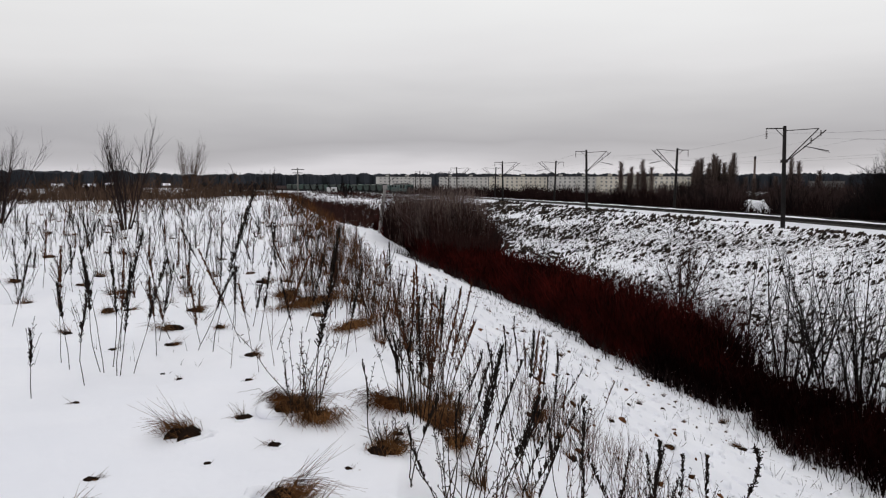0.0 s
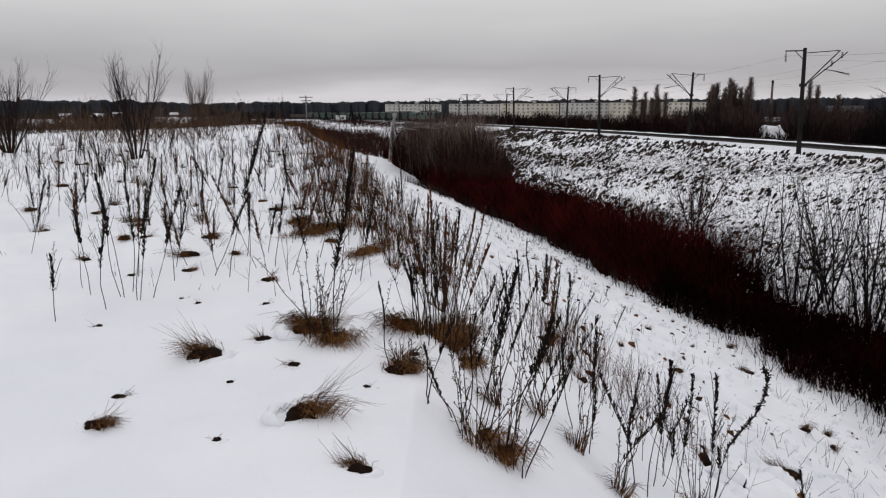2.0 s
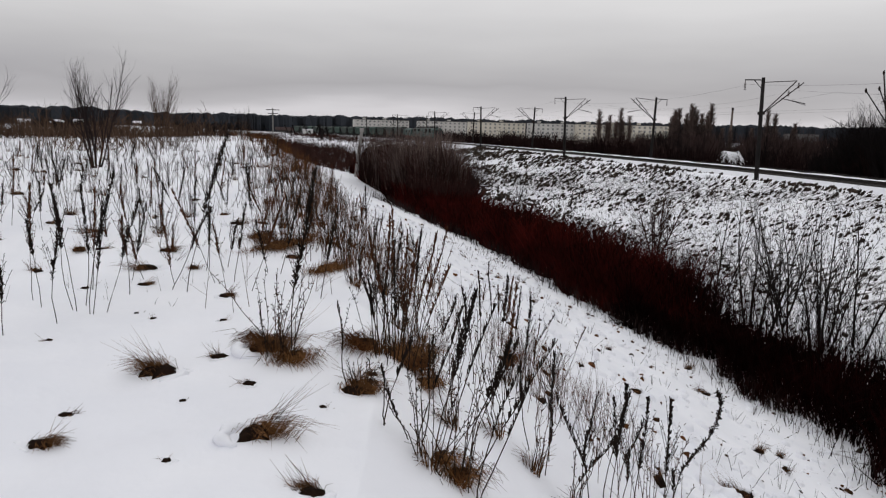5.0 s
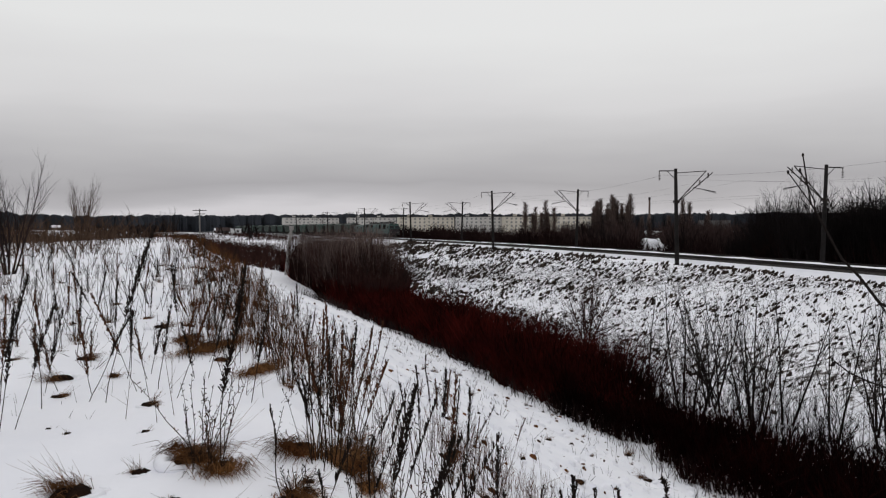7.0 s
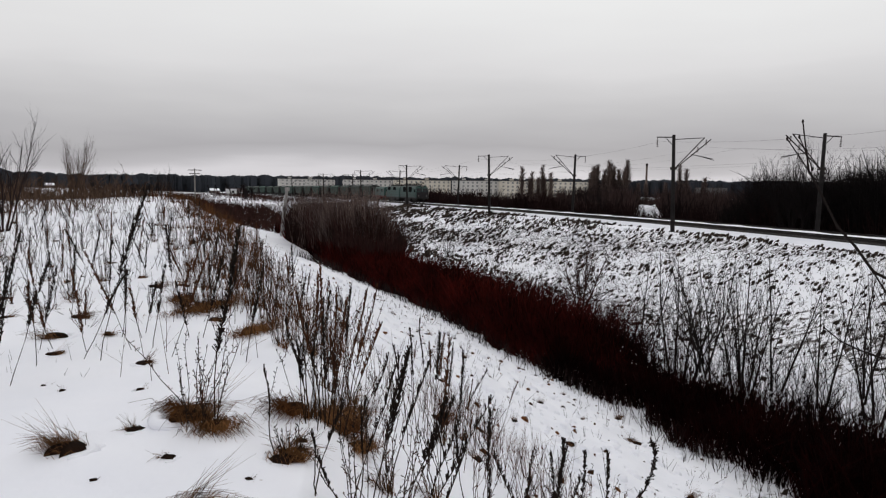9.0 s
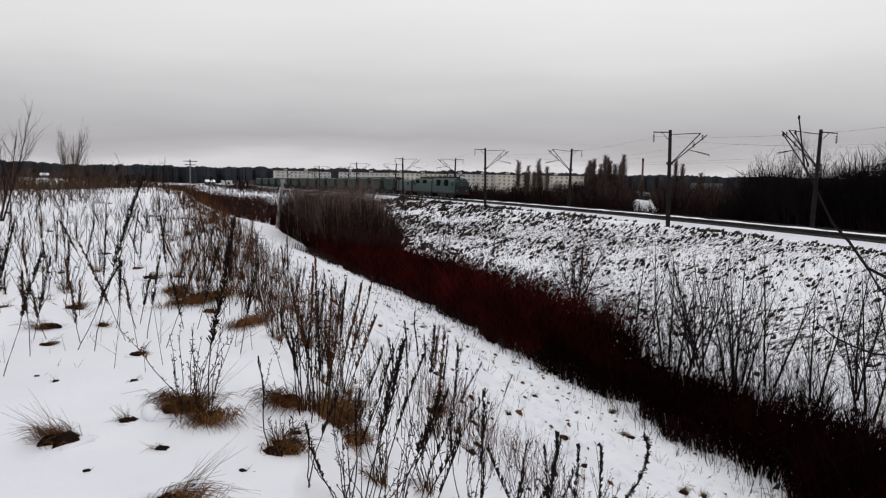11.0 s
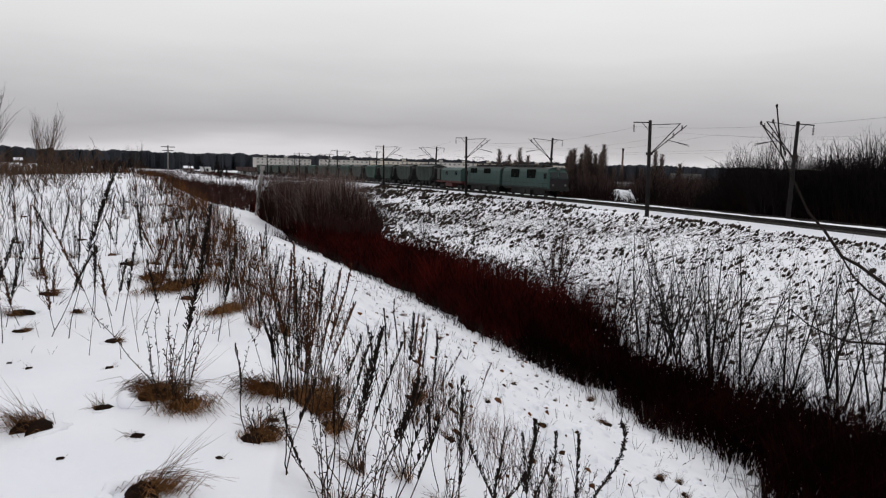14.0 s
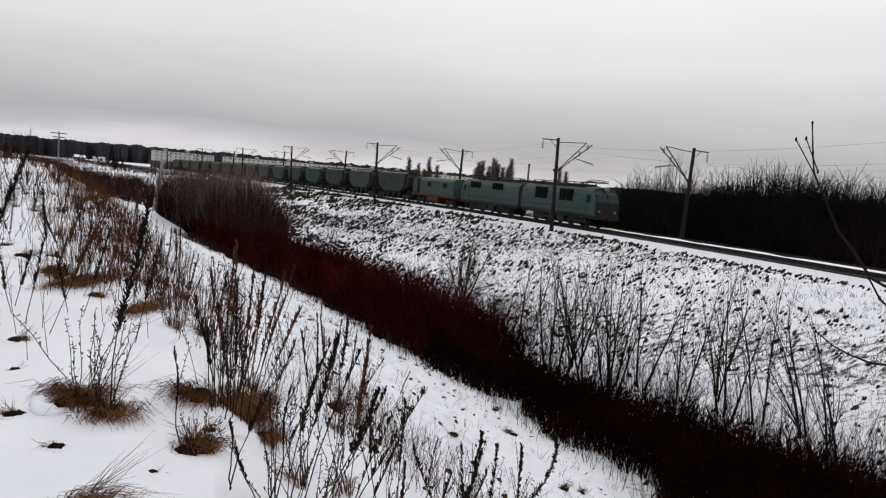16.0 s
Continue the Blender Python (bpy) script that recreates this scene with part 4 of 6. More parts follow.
def back_belt():
    """Brush and woods beyond the tracks."""
    N = 15000
    s = S0 - 260 + 400 * rng.random(N)
    off = -13 - 17 * rng.random(N) ** 1.4
    P = np.array([on_line(a, b)[:2] for a, b in zip(s, off)])
    x, y = P[:, 0], P[:, 1]
    az = np.degrees(np.arctan2(x, y))
    low = np.where((az > 22.9) & (az < 25.4), 0.62, 1.0)
    h = (2.9 + 1.1 * np.sin(y * 0.19) + 1.0 * np.sin(y * 0.47 + x * 0.2)) * (0.5 + 0.6 * rng.random(len(x)))
    h = h * low * np.interp(y, (40, 90, 140, 260), (1.25, 1.0, 1.15, 1.3))
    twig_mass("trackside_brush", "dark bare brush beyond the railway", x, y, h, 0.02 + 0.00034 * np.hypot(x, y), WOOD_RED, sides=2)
    used = set()
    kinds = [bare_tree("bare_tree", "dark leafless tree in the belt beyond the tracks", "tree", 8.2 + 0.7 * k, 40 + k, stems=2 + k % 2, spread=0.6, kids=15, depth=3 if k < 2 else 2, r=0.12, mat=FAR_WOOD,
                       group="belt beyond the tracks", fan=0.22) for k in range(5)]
    rg = np.random.default_rng(3)
    for k in range(120):
        y = 4 + 84 * rg.random()
        x = float(line_x(y)) + 15 + 3 * rg.random() + 30 * rg.random() ** 1.5
        if math.degrees(math.atan2(x, y)) < 32.6:
            continue
        put(kinds[k % 5], used, stand(x, y, 360 * rg.random(), 0.2))
    for k in range(34):                        # the clump where the belt begins
        a, d = math.radians(31.6 + 5.5 * rg.random()), 66 + 26 * rg.random()
        x, y = d * math.sin(a), d * math.cos(a)
        if x - float(line_x(y)) > 12:
            put(kinds[k % 5], used, stand(x, y, 360 * rg.random(), 0.3 + 1.2 * rg.random()))
    N = 25000
    y = -6 + 96 * rng.random(N)
    x = line_x(y) + 14 + 26 * rng.random(N)
    keep = np.degrees(np.arctan2(x, y)) > 29.5
    x, y = x[keep], y[keep]
    rise = 0.42 + 0.58 * ss(30.4, 32.0, np.degrees(np.arctan2(x, y)))
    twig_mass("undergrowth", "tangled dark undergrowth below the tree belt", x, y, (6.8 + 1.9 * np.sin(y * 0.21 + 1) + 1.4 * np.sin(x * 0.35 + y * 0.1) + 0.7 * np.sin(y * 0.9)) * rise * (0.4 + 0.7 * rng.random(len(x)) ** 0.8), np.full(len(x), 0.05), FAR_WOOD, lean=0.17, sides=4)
    for k in range(60):                        # trees between the line and the poplars
        a, d = math.radians(17.5 + 15 * rg.random()), 112 + 70 * rg.random()
        if 23.0 < math.degrees(a) < 25.6 and d < 185:
            continue
        x, y = d * math.sin(a), d * math.cos(a)
        if x - float(line_x(y)) < 16:
            continue
        put(kinds[k % 5], used, stand(x, y, 360 * rg.random(), 2.0 + 2.2 * rg.random()))
    # second, farther brush that closes the clearing
    N = 5000
    s = 150 + 260 * rng.random(N)
    a = np.radians(-3 + 40 * rng.random(N))
    d = 215 + 60 * rng.random(N)
    a2, d2 = np.radians(17 + 16 * rng.random(5500)), 125 + 85 * rng.random(5500)
    gap = (np.degrees(a2) > 23.2) & (np.degrees(a2) < 24.9) & (d2 < 196)
    a, d = np.concatenate([a, a2[~gap]]), np.concatenate([d, d2[~gap]])
    x, y = d * np.sin(a), d * np.cos(a)
    ok = (x - line_x(y)) > 19
    x, y, d = x[ok], y[ok], d[ok]
    twig_mass("far_brush", "bare brush behind the snowy clearing", x, y, (3.6 + 1.2 * np.sin(x * 0.23) + 3.0 * rng.random(len(x))) * np.where(d < 205, 0.95, 0.75), 0.00045 * d, WOOD_FAR, lean=0.2, sides=2)


back_belt()


def poplar(height, seed):
    rg = np.random.default_rng(seed)
    root = new("poplar")
    tagged(root, "tall narrow leafless poplar", "tree", group="poplars beyond the tracks")
    t = Mesh()
    t.rope([(0, 0, -0.3), (0.05, 0, height * 0.5), (0, 0, height)], [0.22, 0.13, 0.03], 6)
    t.object("trunk", POPLAR, root)
    c = Mesh()
    for k in range(480):
        z = height * (0.08 + 0.86 * rg.random())
        a = 2 * math.pi * rg.random()
        L = height * 0.15 * (1.15 - z / height) + 0.5
        w = L * (0.2 + 0.5 * rg.random())
        e = (math.cos(a) * w, math.sin(a) * w, z + L)
        c.stick((0, 0, z), e, 0.036, 0.016, 3)
        c.stick((e[0] * 0.5, e[1] * 0.5, z + L * 0.5), (e[0] * 1.4 + 0.1 * rg.normal(), e[1] * 1.2 + 0.1 * rg.normal(), z + L * (0.9 + 0.3 * rg.random())), 0.025, 0.01, 3)
    c.object("crown", POPLAR, root)
    return root


def place_poplars():
    used = set()
    kinds = [poplar(h, 60 + i) for i, h in enumerate((13.5, 12.5, 11.0, 15.0))]
    rg = np.random.default_rng(5)
    spots = [(67.4 + 0.40 * i + rg.normal(0, 0.4), 188 - 0.2 * i + rg.normal(0, 2.5), (0, 1, 0, 3)[i % 4]) for i in range(21)] + [(79.2, 183.7, 2), (81, 183, 2), (85.5, 180.8, 2), (88.6, 179.2, 3), (90.2, 178.6, 3), (94, 176, 2)]
    spots += [(50.5 + 1.25 * i + rg.normal(0, 0.4), 193.4, 2 if i % 2 else 0) for i in range(7)]
    for x, y, k in spots:
        put(kinds[k], used, stand(x, y, 360 * rg.random(), 0.2 + 2.2 * rg.random()))


place_poplars()


def place_trees():
    # willow shrubs on the mound
    t = bare_tree("willow_shrub", "bare multi-stemmed willow shrub rising from the snow", "shrub", 3.9, 11, stems=7, spread=0.5, kids=11, depth=2, r=0.045, fan=0.24, mat=TWIG_GREY)
    t.matrix_basis = stand(-10.75, 25.1, 20, 0.05)
    t = bare_tree("willow_shrub", "hazy thin-twigged willow shrub at the edge of the mound", "shrub", 4.9, 12, stems=12, spread=0.35, kids=10, depth=2, r=0.04, fan=0.2, mat=SCRUB)
    t.matrix_basis = stand(-19.4, 57.0, 0, 0.05)
    t = bare_tree("willow_shrub", "dark bushy willow shrub in the snow", "shrub", 3.6, 13, stems=16, spread=0.5, kids=10, depth=2, r=0.035, fan=0.4, mat=TWIG_GREY)
    t.matrix_basis = stand(-16.6, 27.5, 0, 0.05)
    t = bare_tree("willow_shrub", "dark rounded shrub on the far end of the mound", "shrub", 4.2, 14, stems=9, spread=0.5, kids=8, depth=2, r=0.04, fan=0.3, mat=BARK)
    t.matrix_basis = stand(-21, 92, 0, 0.1)
    # shrub at the foot of the embankment
    t = bare_tree("bare_shrub", "reddish bare shrub at the foot of the embankment", "shrub", 5.4, 15, stems=6, spread=0.75, kids=15, depth=3, r=0.085, fan=0.34, mat=TWIG_RUST)
    t.matrix_basis = stand(17.2, 49.2, 0, 0.1)
    t = bare_tree("bare_shrub", "thin bare sapling on the snowy embankment", "shrub", 4.4, 16, stems=4, spread=0.45, kids=9, depth=2, r=0.045, fan=0.12, mat=TWIG_GREY)
    t.matrix_basis = stand(11.0, 73.5, 0, 0.1)
    # alder saplings in the ditch
    used = set()
    kinds = [bare_tree("alder_sapling", "slender bare alder sapling standing in the ditch brush", "tree", 6.3, 20 + k, stems=2 + k % 2, spread=0.40, up=0.12, kids=9, depth=2, r=0.066, fan=0.17,
                       group="saplings in the ditch") for k in range(5)]
    rg = np.random.default_rng(8)
    for k, (x, y) in enumerate(((15.6, 31.2), (15.4, 29.6), (16.3, 29.0), (17.5, 28.7), (18.8, 28.3), (18.2, 33.0), (17.0, 31.5), (20.6, 22.7), (20.1, 24.0), (21.2, 21.0), (19.4, 26.2), (19.5, 18.0), (14.9, 33.5), (16.6, 27.2), (20.9, 25.6))):
        put(kinds[k % 5], used, stand(x, y, 360 * rg.random(), 0.2 if k < 7 else 0.5, rg.normal(0, 3), 5 + rg.normal(0, 6)))
    # tall shrubs where the ditch bends away
    kinds = [bare_tree("alder_shrub", "tall grey-brown leafless shrub at the end of the ditch", "shrub", 7.8, 30 + k, stems=7, spread=0.4, up=0.14, kids=8, depth=2, r=0.06, fan=0.3, mat=TWIG_GREY,
                       group="shrubs at the ditch's end") for k in range(3)]
    used = set()
    for k in range(26):
        y = 74 + 40 * rg.random()
        p = float(foot_p(y)) - 0.6 - 7.5 * rg.random() ** 1.3
        put(kinds[k % 3], used, stand(float(line_x(y)) - p / 0.985, y, 360 * rg.random(), 0.2 + 1.3 * rg.random()))
    # thin young tree close by, its boughs reaching into view
    root = new("young_tree")
    tagged(root, "thin young tree with knotty bare twigs beside the mound", "tree")
    base = (1.64, 1.36, float(ground_z(1.64, 1.36)) - 0.1)
    m = Mesh()
    m.rope([base, (1.67, 1.40, 1.3), (1.61, 1.45, 2.1), (1.60, 1.50, 2.75), (1.68, 1.46, 3.5), (1.72, 1.42, 4.2)], [0.019, 0.017, 0.014, 0.011, 0.007, 0.003], 6)
    m.object("trunk", BARK, root, smooth=True)
    main = [[1.257, 1.875, 3.504], [1.27, 1.873, 3.426], [1.279, 1.87, 3.373], [1.302, 1.854, 3.32], [1.34, 1.824, 3.223], [1.374, 1.795, 3.172], [1.406, 1.763, 3.108], [1.436, 1.736, 3.089], [1.481, 1.69, 3.044], [1.541, 1.612, 2.935], [1.583, 1.5, 2.726]]
    for pts, r0, r1 in ((main, 0.0018, 0.0056), ([[1.279, 1.87, 3.373], [1.224, 1.89, 3.458]], 0.0018, 0.0015), ([[1.286, 1.864, 3.377], [1.265, 1.898, 3.465]], 0.0018, 0.0015), ([[1.333, 1.845, 2.946], [1.363, 1.816, 2.914], [1.395, 1.787, 2.896], [1.435, 1.75, 2.881], [1.501, 1.694, 2.887], [1.614, 1.578, 2.871]], 0.0015, 0.004), ([[1.419, 1.779, 3.106], [1.439, 1.756, 3.056], [1.468, 1.724, 3.016], [1.493, 1.697, 2.991], [1.555, 1.626, 2.932]], 0.0024, 0.0034)):
        m = Mesh()
        k = len(pts)
        m.rope(pts, [r0 + (r1 - r0) * i / (k - 1) for i in range(k)], 5)
        for i in range(k):
            q = np.array(pts[i])
            m.rope([q - (0, 0, 0.006), q, q + (0, 0, 0.006)], [0.0015, r0 * 1.9, 0.0015], 5)
        m.object("bough", BARK, root, smooth=True)


place_trees()


# ---- weeds and grass ----
def spike(h, lean, seed, curl=0.0, heavy=1.0, name="mugwort_stalk", bend=0.06, rust=None):
    """A dead stalk with a rough spike of seed heads over its upper half; lean: sideways reach of the tip."""
    rg = np.random.default_rng(seed)
    root = new(name)
    tagged(root, "dead dark mugwort stalk with a rough seed spike standing in snow", "weed", group="dead stalks on the mound")
    k = 7
    sway, wob = rg.normal(0, bend), rg.normal(0, 0.018)
    pts = [np.array((lean * (i / k) ** 1.2 + curl * math.sin(math.pi * i / k) + wob * math.sin(5.0 * i / k) + rg.normal(0, 0.003), sway * (i / k) ** 1.5, -0.06 + (h + 0.06) * i / k)) for i in range(k + 1)]
    m = Mesh()
    m.rope(pts, [0.0032 * (1 - 0.6 * i / k) + 0.0009 for i in range(k + 1)], 4)
    m.object("stem", STEM, root)
    s = Mesh()
    t0 = 0.38 + 0.25 * rg.random()
    n = int(105 * h * heavy) + 10
    for _ in range(n):
        t = t0 + (0.99 - t0) * rg.random()
        i = min(int(t * k), k - 1)
        p = pts[i] + (pts[i + 1] - pts[i]) * (t * k - i)
        a = 2 * math.pi * rg.random()
        w = (0.010 + 0.012 * rg.random()) * heavy * (1.2 - 0.6 * t)
        e = p + np.array((math.cos(a) * w, math.sin(a) * w, 0.016 + 0.03 * rg.random()))
        s.stick(p, e, 0.0022, 0.0044, 4)
        if rg.random() < 0.10 and t < 0.8:
            f = e + np.array((math.cos(a) * 0.06, math.sin(a) * 0.06, 0.10 + 0.12 * rg.random()))
            s.stick(e, f, 0.0022, 0.0015, 3)
            for q in range(5):
                g = e + (f - e) * (0.35 + 0.16 * q)
                s.stick(g, g + rg.normal(0, 0.008, 3) + (0, 0, 0.010), 0.002, 0.003, 4)
    s.object("seed_head", STEM_RUST if (rg.random() < 0.25 if rust is None else rust) else SEED, root)
    return root


def hooked_stalk():
    """A heavy dead stalk whose top curls back on itself."""
    rg = np.random.default_rng(170)
    root = new("mugwort_stalk")
    tagged(root, "heavy dead stalk with a thick hooked seed spike over snow", "weed", group="dead stalks on the mound")
    pts = [np.array(p) for p in ((0.0, 0, -0.08), (0.04, 0, 0.26), (0.10, 0.01, 0.50), (0.22, 0.0, 0.68), (0.33, 0.01, 0.82), (0.39, 0.0, 1.00), (0.40, 0.0, 1.16), (0.35, 0.0, 1.27))]
    m = Mesh()
    m.rope(pts, [0.0075, 0.007, 0.0065, 0.006, 0.0055, 0.005, 0.004, 0.003], 5)
    m.object("stem", STEM, root)
    s = Mesh()
    for _ in range(420):
        t = 1.6 + 5.35 * rg.random()
        i = min(int(t), 6)
        p = pts[i] + (pts[i + 1] - pts[i]) * (t - i)
        s.stick(p, p + rg.normal(0, 0.013, 3) + (0, 0, 0.014), 0.0025, 0.0055, 4)
    s.object("seed_head", SEED, root)
    root.matrix_basis = stand(2.45, 6.05)


def blades(m, n, r, h, rg, lean=(0.0, 0.0), thick=0.0022):
    for _ in range(n):
        a = 2 * math.pi * rg.random()
        q = r * math.sqrt(rg.random()) * 0.6
        L = h * (0.45 + 0.75 * rg.random())
        o = r * (0.5 + 1.0 * rg.random())
        p0 = np.array((math.cos(a) * q, math.sin(a) * q, -0.03))
        p1 = p0 + np.array((math.cos(a) * o * 0.35 + lean[0] * 0.4, math.sin(a) * o * 0.35 + lean[1] * 0.4, L * 0.75))
        p2 = p1 + np.array((math.cos(a) * o * 0.8 + lean[0], math.sin(a) * o * 0.8 + lean[1], L * (0.3 - 0.5 * rg.random())))
        m.rope([p0, p1, p2], [thick, thick * 0.8, thick * 0.3], 3)


def dome(m, rx, ry, h, rg, turn=0.0, k=14):
    """A low uneven mound of soil, sunk into the snow."""
    ct, st = math.cos(turn), math.sin(turn)
    wob = [0.5 + 0.8 * rg.random() for _ in range(k)]
    vs = []
    for f, z in ((1.0, -0.05), (0.86, 0.35 * h), (0.55, 0.8 * h)):
        for i in range(k):
            t = 2 * math.pi * i / k
            u, v = math.cos(t) * rx * f * wob[i] + rg.normal(0, 0.04) * rx, math.sin(t) * ry * f * wob[i] + rg.normal(0, 0.04) * ry
            vs.append((u * ct - v * st, u * st + v * ct, z + (rg.normal(0, 0.12) * h if z > 0 else 0)))
    fs = [(j * k + i, j * k + (i + 1) % k, (j + 1) * k + (i + 1) % k, (j + 1) * k + i) for j in range(2) for i in range(k)]
    m.add(vs + [(0.1 * rx, 0.0, h)], fs + [(2 * k + i, 2 * k + (i + 1) % k, 3 * k) for i in range(k)])


def tuft(h, seed, lean=(0.0, 0.0), n=150):
    """Combed straw over a dark hollow in the snow, with a broken snow rim and a few long strands."""
    rg = np.random.default_rng(seed)
    root = new("grass_tuft")
    tagged(root, "matted tuft of dead brown grass in a dark snow hollow", "grass tuft", group="grass tufts in the snow")
    m = Mesh()
    a0 = math.atan2(lean[1], lean[0] + 1e-6) + rg.normal(0, 0.35)
    for _ in range(int(n * 1.5)):
        a = a0 + rg.normal(0, 0.55)
        q = rg.normal(0, 1, 2) * (0.26 * h, 0.16 * h) + np.array((math.cos(a0), math.sin(a0))) * 0.12 * h + np.array((0, 0.14 * h))
        long_one = rg.random() < 0.07
        L = h * (0.25 + 0.6 * rg.random() + (0.4 if long_one else 0))
        fl = 0.7 + 1.1 * rg.random()
        p0 = np.array((q[0], q[1], -0.03))
        p1 = p0 + np.array((math.cos(a) * L * 0.35 * fl, math.sin(a) * L * 0.35 * fl, L * 0.62))
        p2 = p1 + np.array((math.cos(a) * L * 0.5 * fl, math.sin(a) * L * 0.5 * fl, L * (0.55 if long_one else 0.15 - 0.5 * rg.random())))
        m.rope([p0, p1, p2], [0.0017, 0.0013, 0.0004], 3)
    tagged(m.object("grass", STRAW, root), kind="stuff")
    # raised sod, its dark colour stands in for the shaded hollow
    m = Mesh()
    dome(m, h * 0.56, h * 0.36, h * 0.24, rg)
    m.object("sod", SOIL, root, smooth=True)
    m = Mesh()
    arc = [a0 + math.pi + (i - 5) * 0.26 for i in range(11)]
    m.rope([(math.cos(a) * h * (0.68 + 0.16 * rg.random()), math.sin(a) * h * (0.50 + 0.12 * rg.random()), -0.01 + h * 0.05 * rg.random()) for a in arc],
           [h * (0.05 + 0.13 * math.sin(math.pi * (i + 0.5) / 11) * (0.5 + rg.random())) for i in range(11)], 7)
    m.object("snow_rim", SNOW, root, smooth=True)
    return root


def lip_mat(w, h, seed, toward=-20.0):
    """A thick mat of brown straw that hangs over the bank's lip, dark underneath."""
    rg = np.random.default_rng(seed)
    root = new("grass_mat")
    tagged(root, "thick rust-brown mat of dead grass hanging over the bank", "grass tuft", group="grass mats along the lip")
    m = Mesh()
    a0 = math.radians(toward)
    for _ in range(int(900 * w) + 40):
        a = a0 + rg.normal(0, 0.6)
        u = rg.normal(0, 0.38) * w
        p0 = np.array((-math.sin(a0) * u, math.cos(a0) * u, 0.0)) + np.array((rg.normal(0, 0.05), rg.normal(0, 0.05), -0.03))
        L = h * (0.4 + 0.7 * rg.random())
        p1 = p0 + np.array((math.cos(a) * L * 0.35, math.sin(a) * L * 0.35, L * (0.28 + 0.35 * rg.random())))
        p2 = p1 + np.array((math.cos(a) * L * 0.65, math.sin(a) * L * 0.65, -L * (0.1 + 0.6 * rg.random())))
        m.rope([p0, p1, p2], [0.0022, 0.0018, 0.0006], 3)
    tagged(m.object("grass", EDGE if seed % 2 else STRAW, root), kind="stuff")
    # sod coloured dark for the shade underneath the mat
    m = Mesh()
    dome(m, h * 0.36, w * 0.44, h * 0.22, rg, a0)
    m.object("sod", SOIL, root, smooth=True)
    return root


def clump(h, seed, n=10, grass=0.30):
    """Many dead stalks from one root in a skirt of straw."""
    rg = np.random.default_rng(seed)
    root = new("weed_clump")
    tagged(root, "clump of dead brown weed stalks in a skirt of straw grass", "weed clump", group="weed clumps on the mound")
    m = Mesh()
    blades(m, 60, 0.09, grass * 0.6, rg, (rg.normal(0, 0.03), rg.normal(0, 0.03)))
    tagged(m.object("grass_skirt", STRAW, root), kind="stuff")
    heads = Mesh()
    for j in range(n):
        a = 2 * math.pi * rg.random()
        L = h * (0.55 + 0.6 * rg.random())
        o = L * (0.04 + 0.6 * rg.random() ** 1.7)
        k = 5
        b = np.array((math.cos(a) * 0.09 * rg.random(), math.sin(a) * 0.09 * rg.random(), -0.04))
        pts = [b + np.array((math.cos(a) * o * (i / k) ** 1.3, math.sin(a) * o * (i / k) ** 1.3, L * i / k)) + rg.normal(0, 0.006, 3) for i in range(k + 1)]
        m = Mesh()
        m.rope(pts, [0.0032 * (1 - 0.65 * i / k) + 0.0006 for i in range(k + 1)], 3)
        m.object("stem", STEM, root)
        for _ in range(int(22 * L) + 4):
            t = 0.4 + 0.6 * rg.random()
            i = min(int(t * k), k - 1)
            p = pts[i] + (pts[i + 1] - pts[i]) * (t * k - i)
            e = p + rg.normal(0, 0.010, 3) + (0, 0, 0.010)
            heads.stick(p, e, 0.0016, 0.0032, 4)
    tagged(heads.object("seed_fluff", SEED if seed % 3 else STEM_RUST, root), kind="stuff")
    return root


DEBRIS = [(-2.39, 6.28), (-2.14, 6.0), (-1.53, 5.9), (-0.98, 4.39), (-1.33, 4.18), (-2.71, 5.39), (-1.92, 3.96), (-1.27, 4.82), (-0.48, 4.06), (-1.15, 3.34), (-0.21, 4.58), (-5.96, 13.88), (-6.43, 12.92), (-4.36, 13.14)]


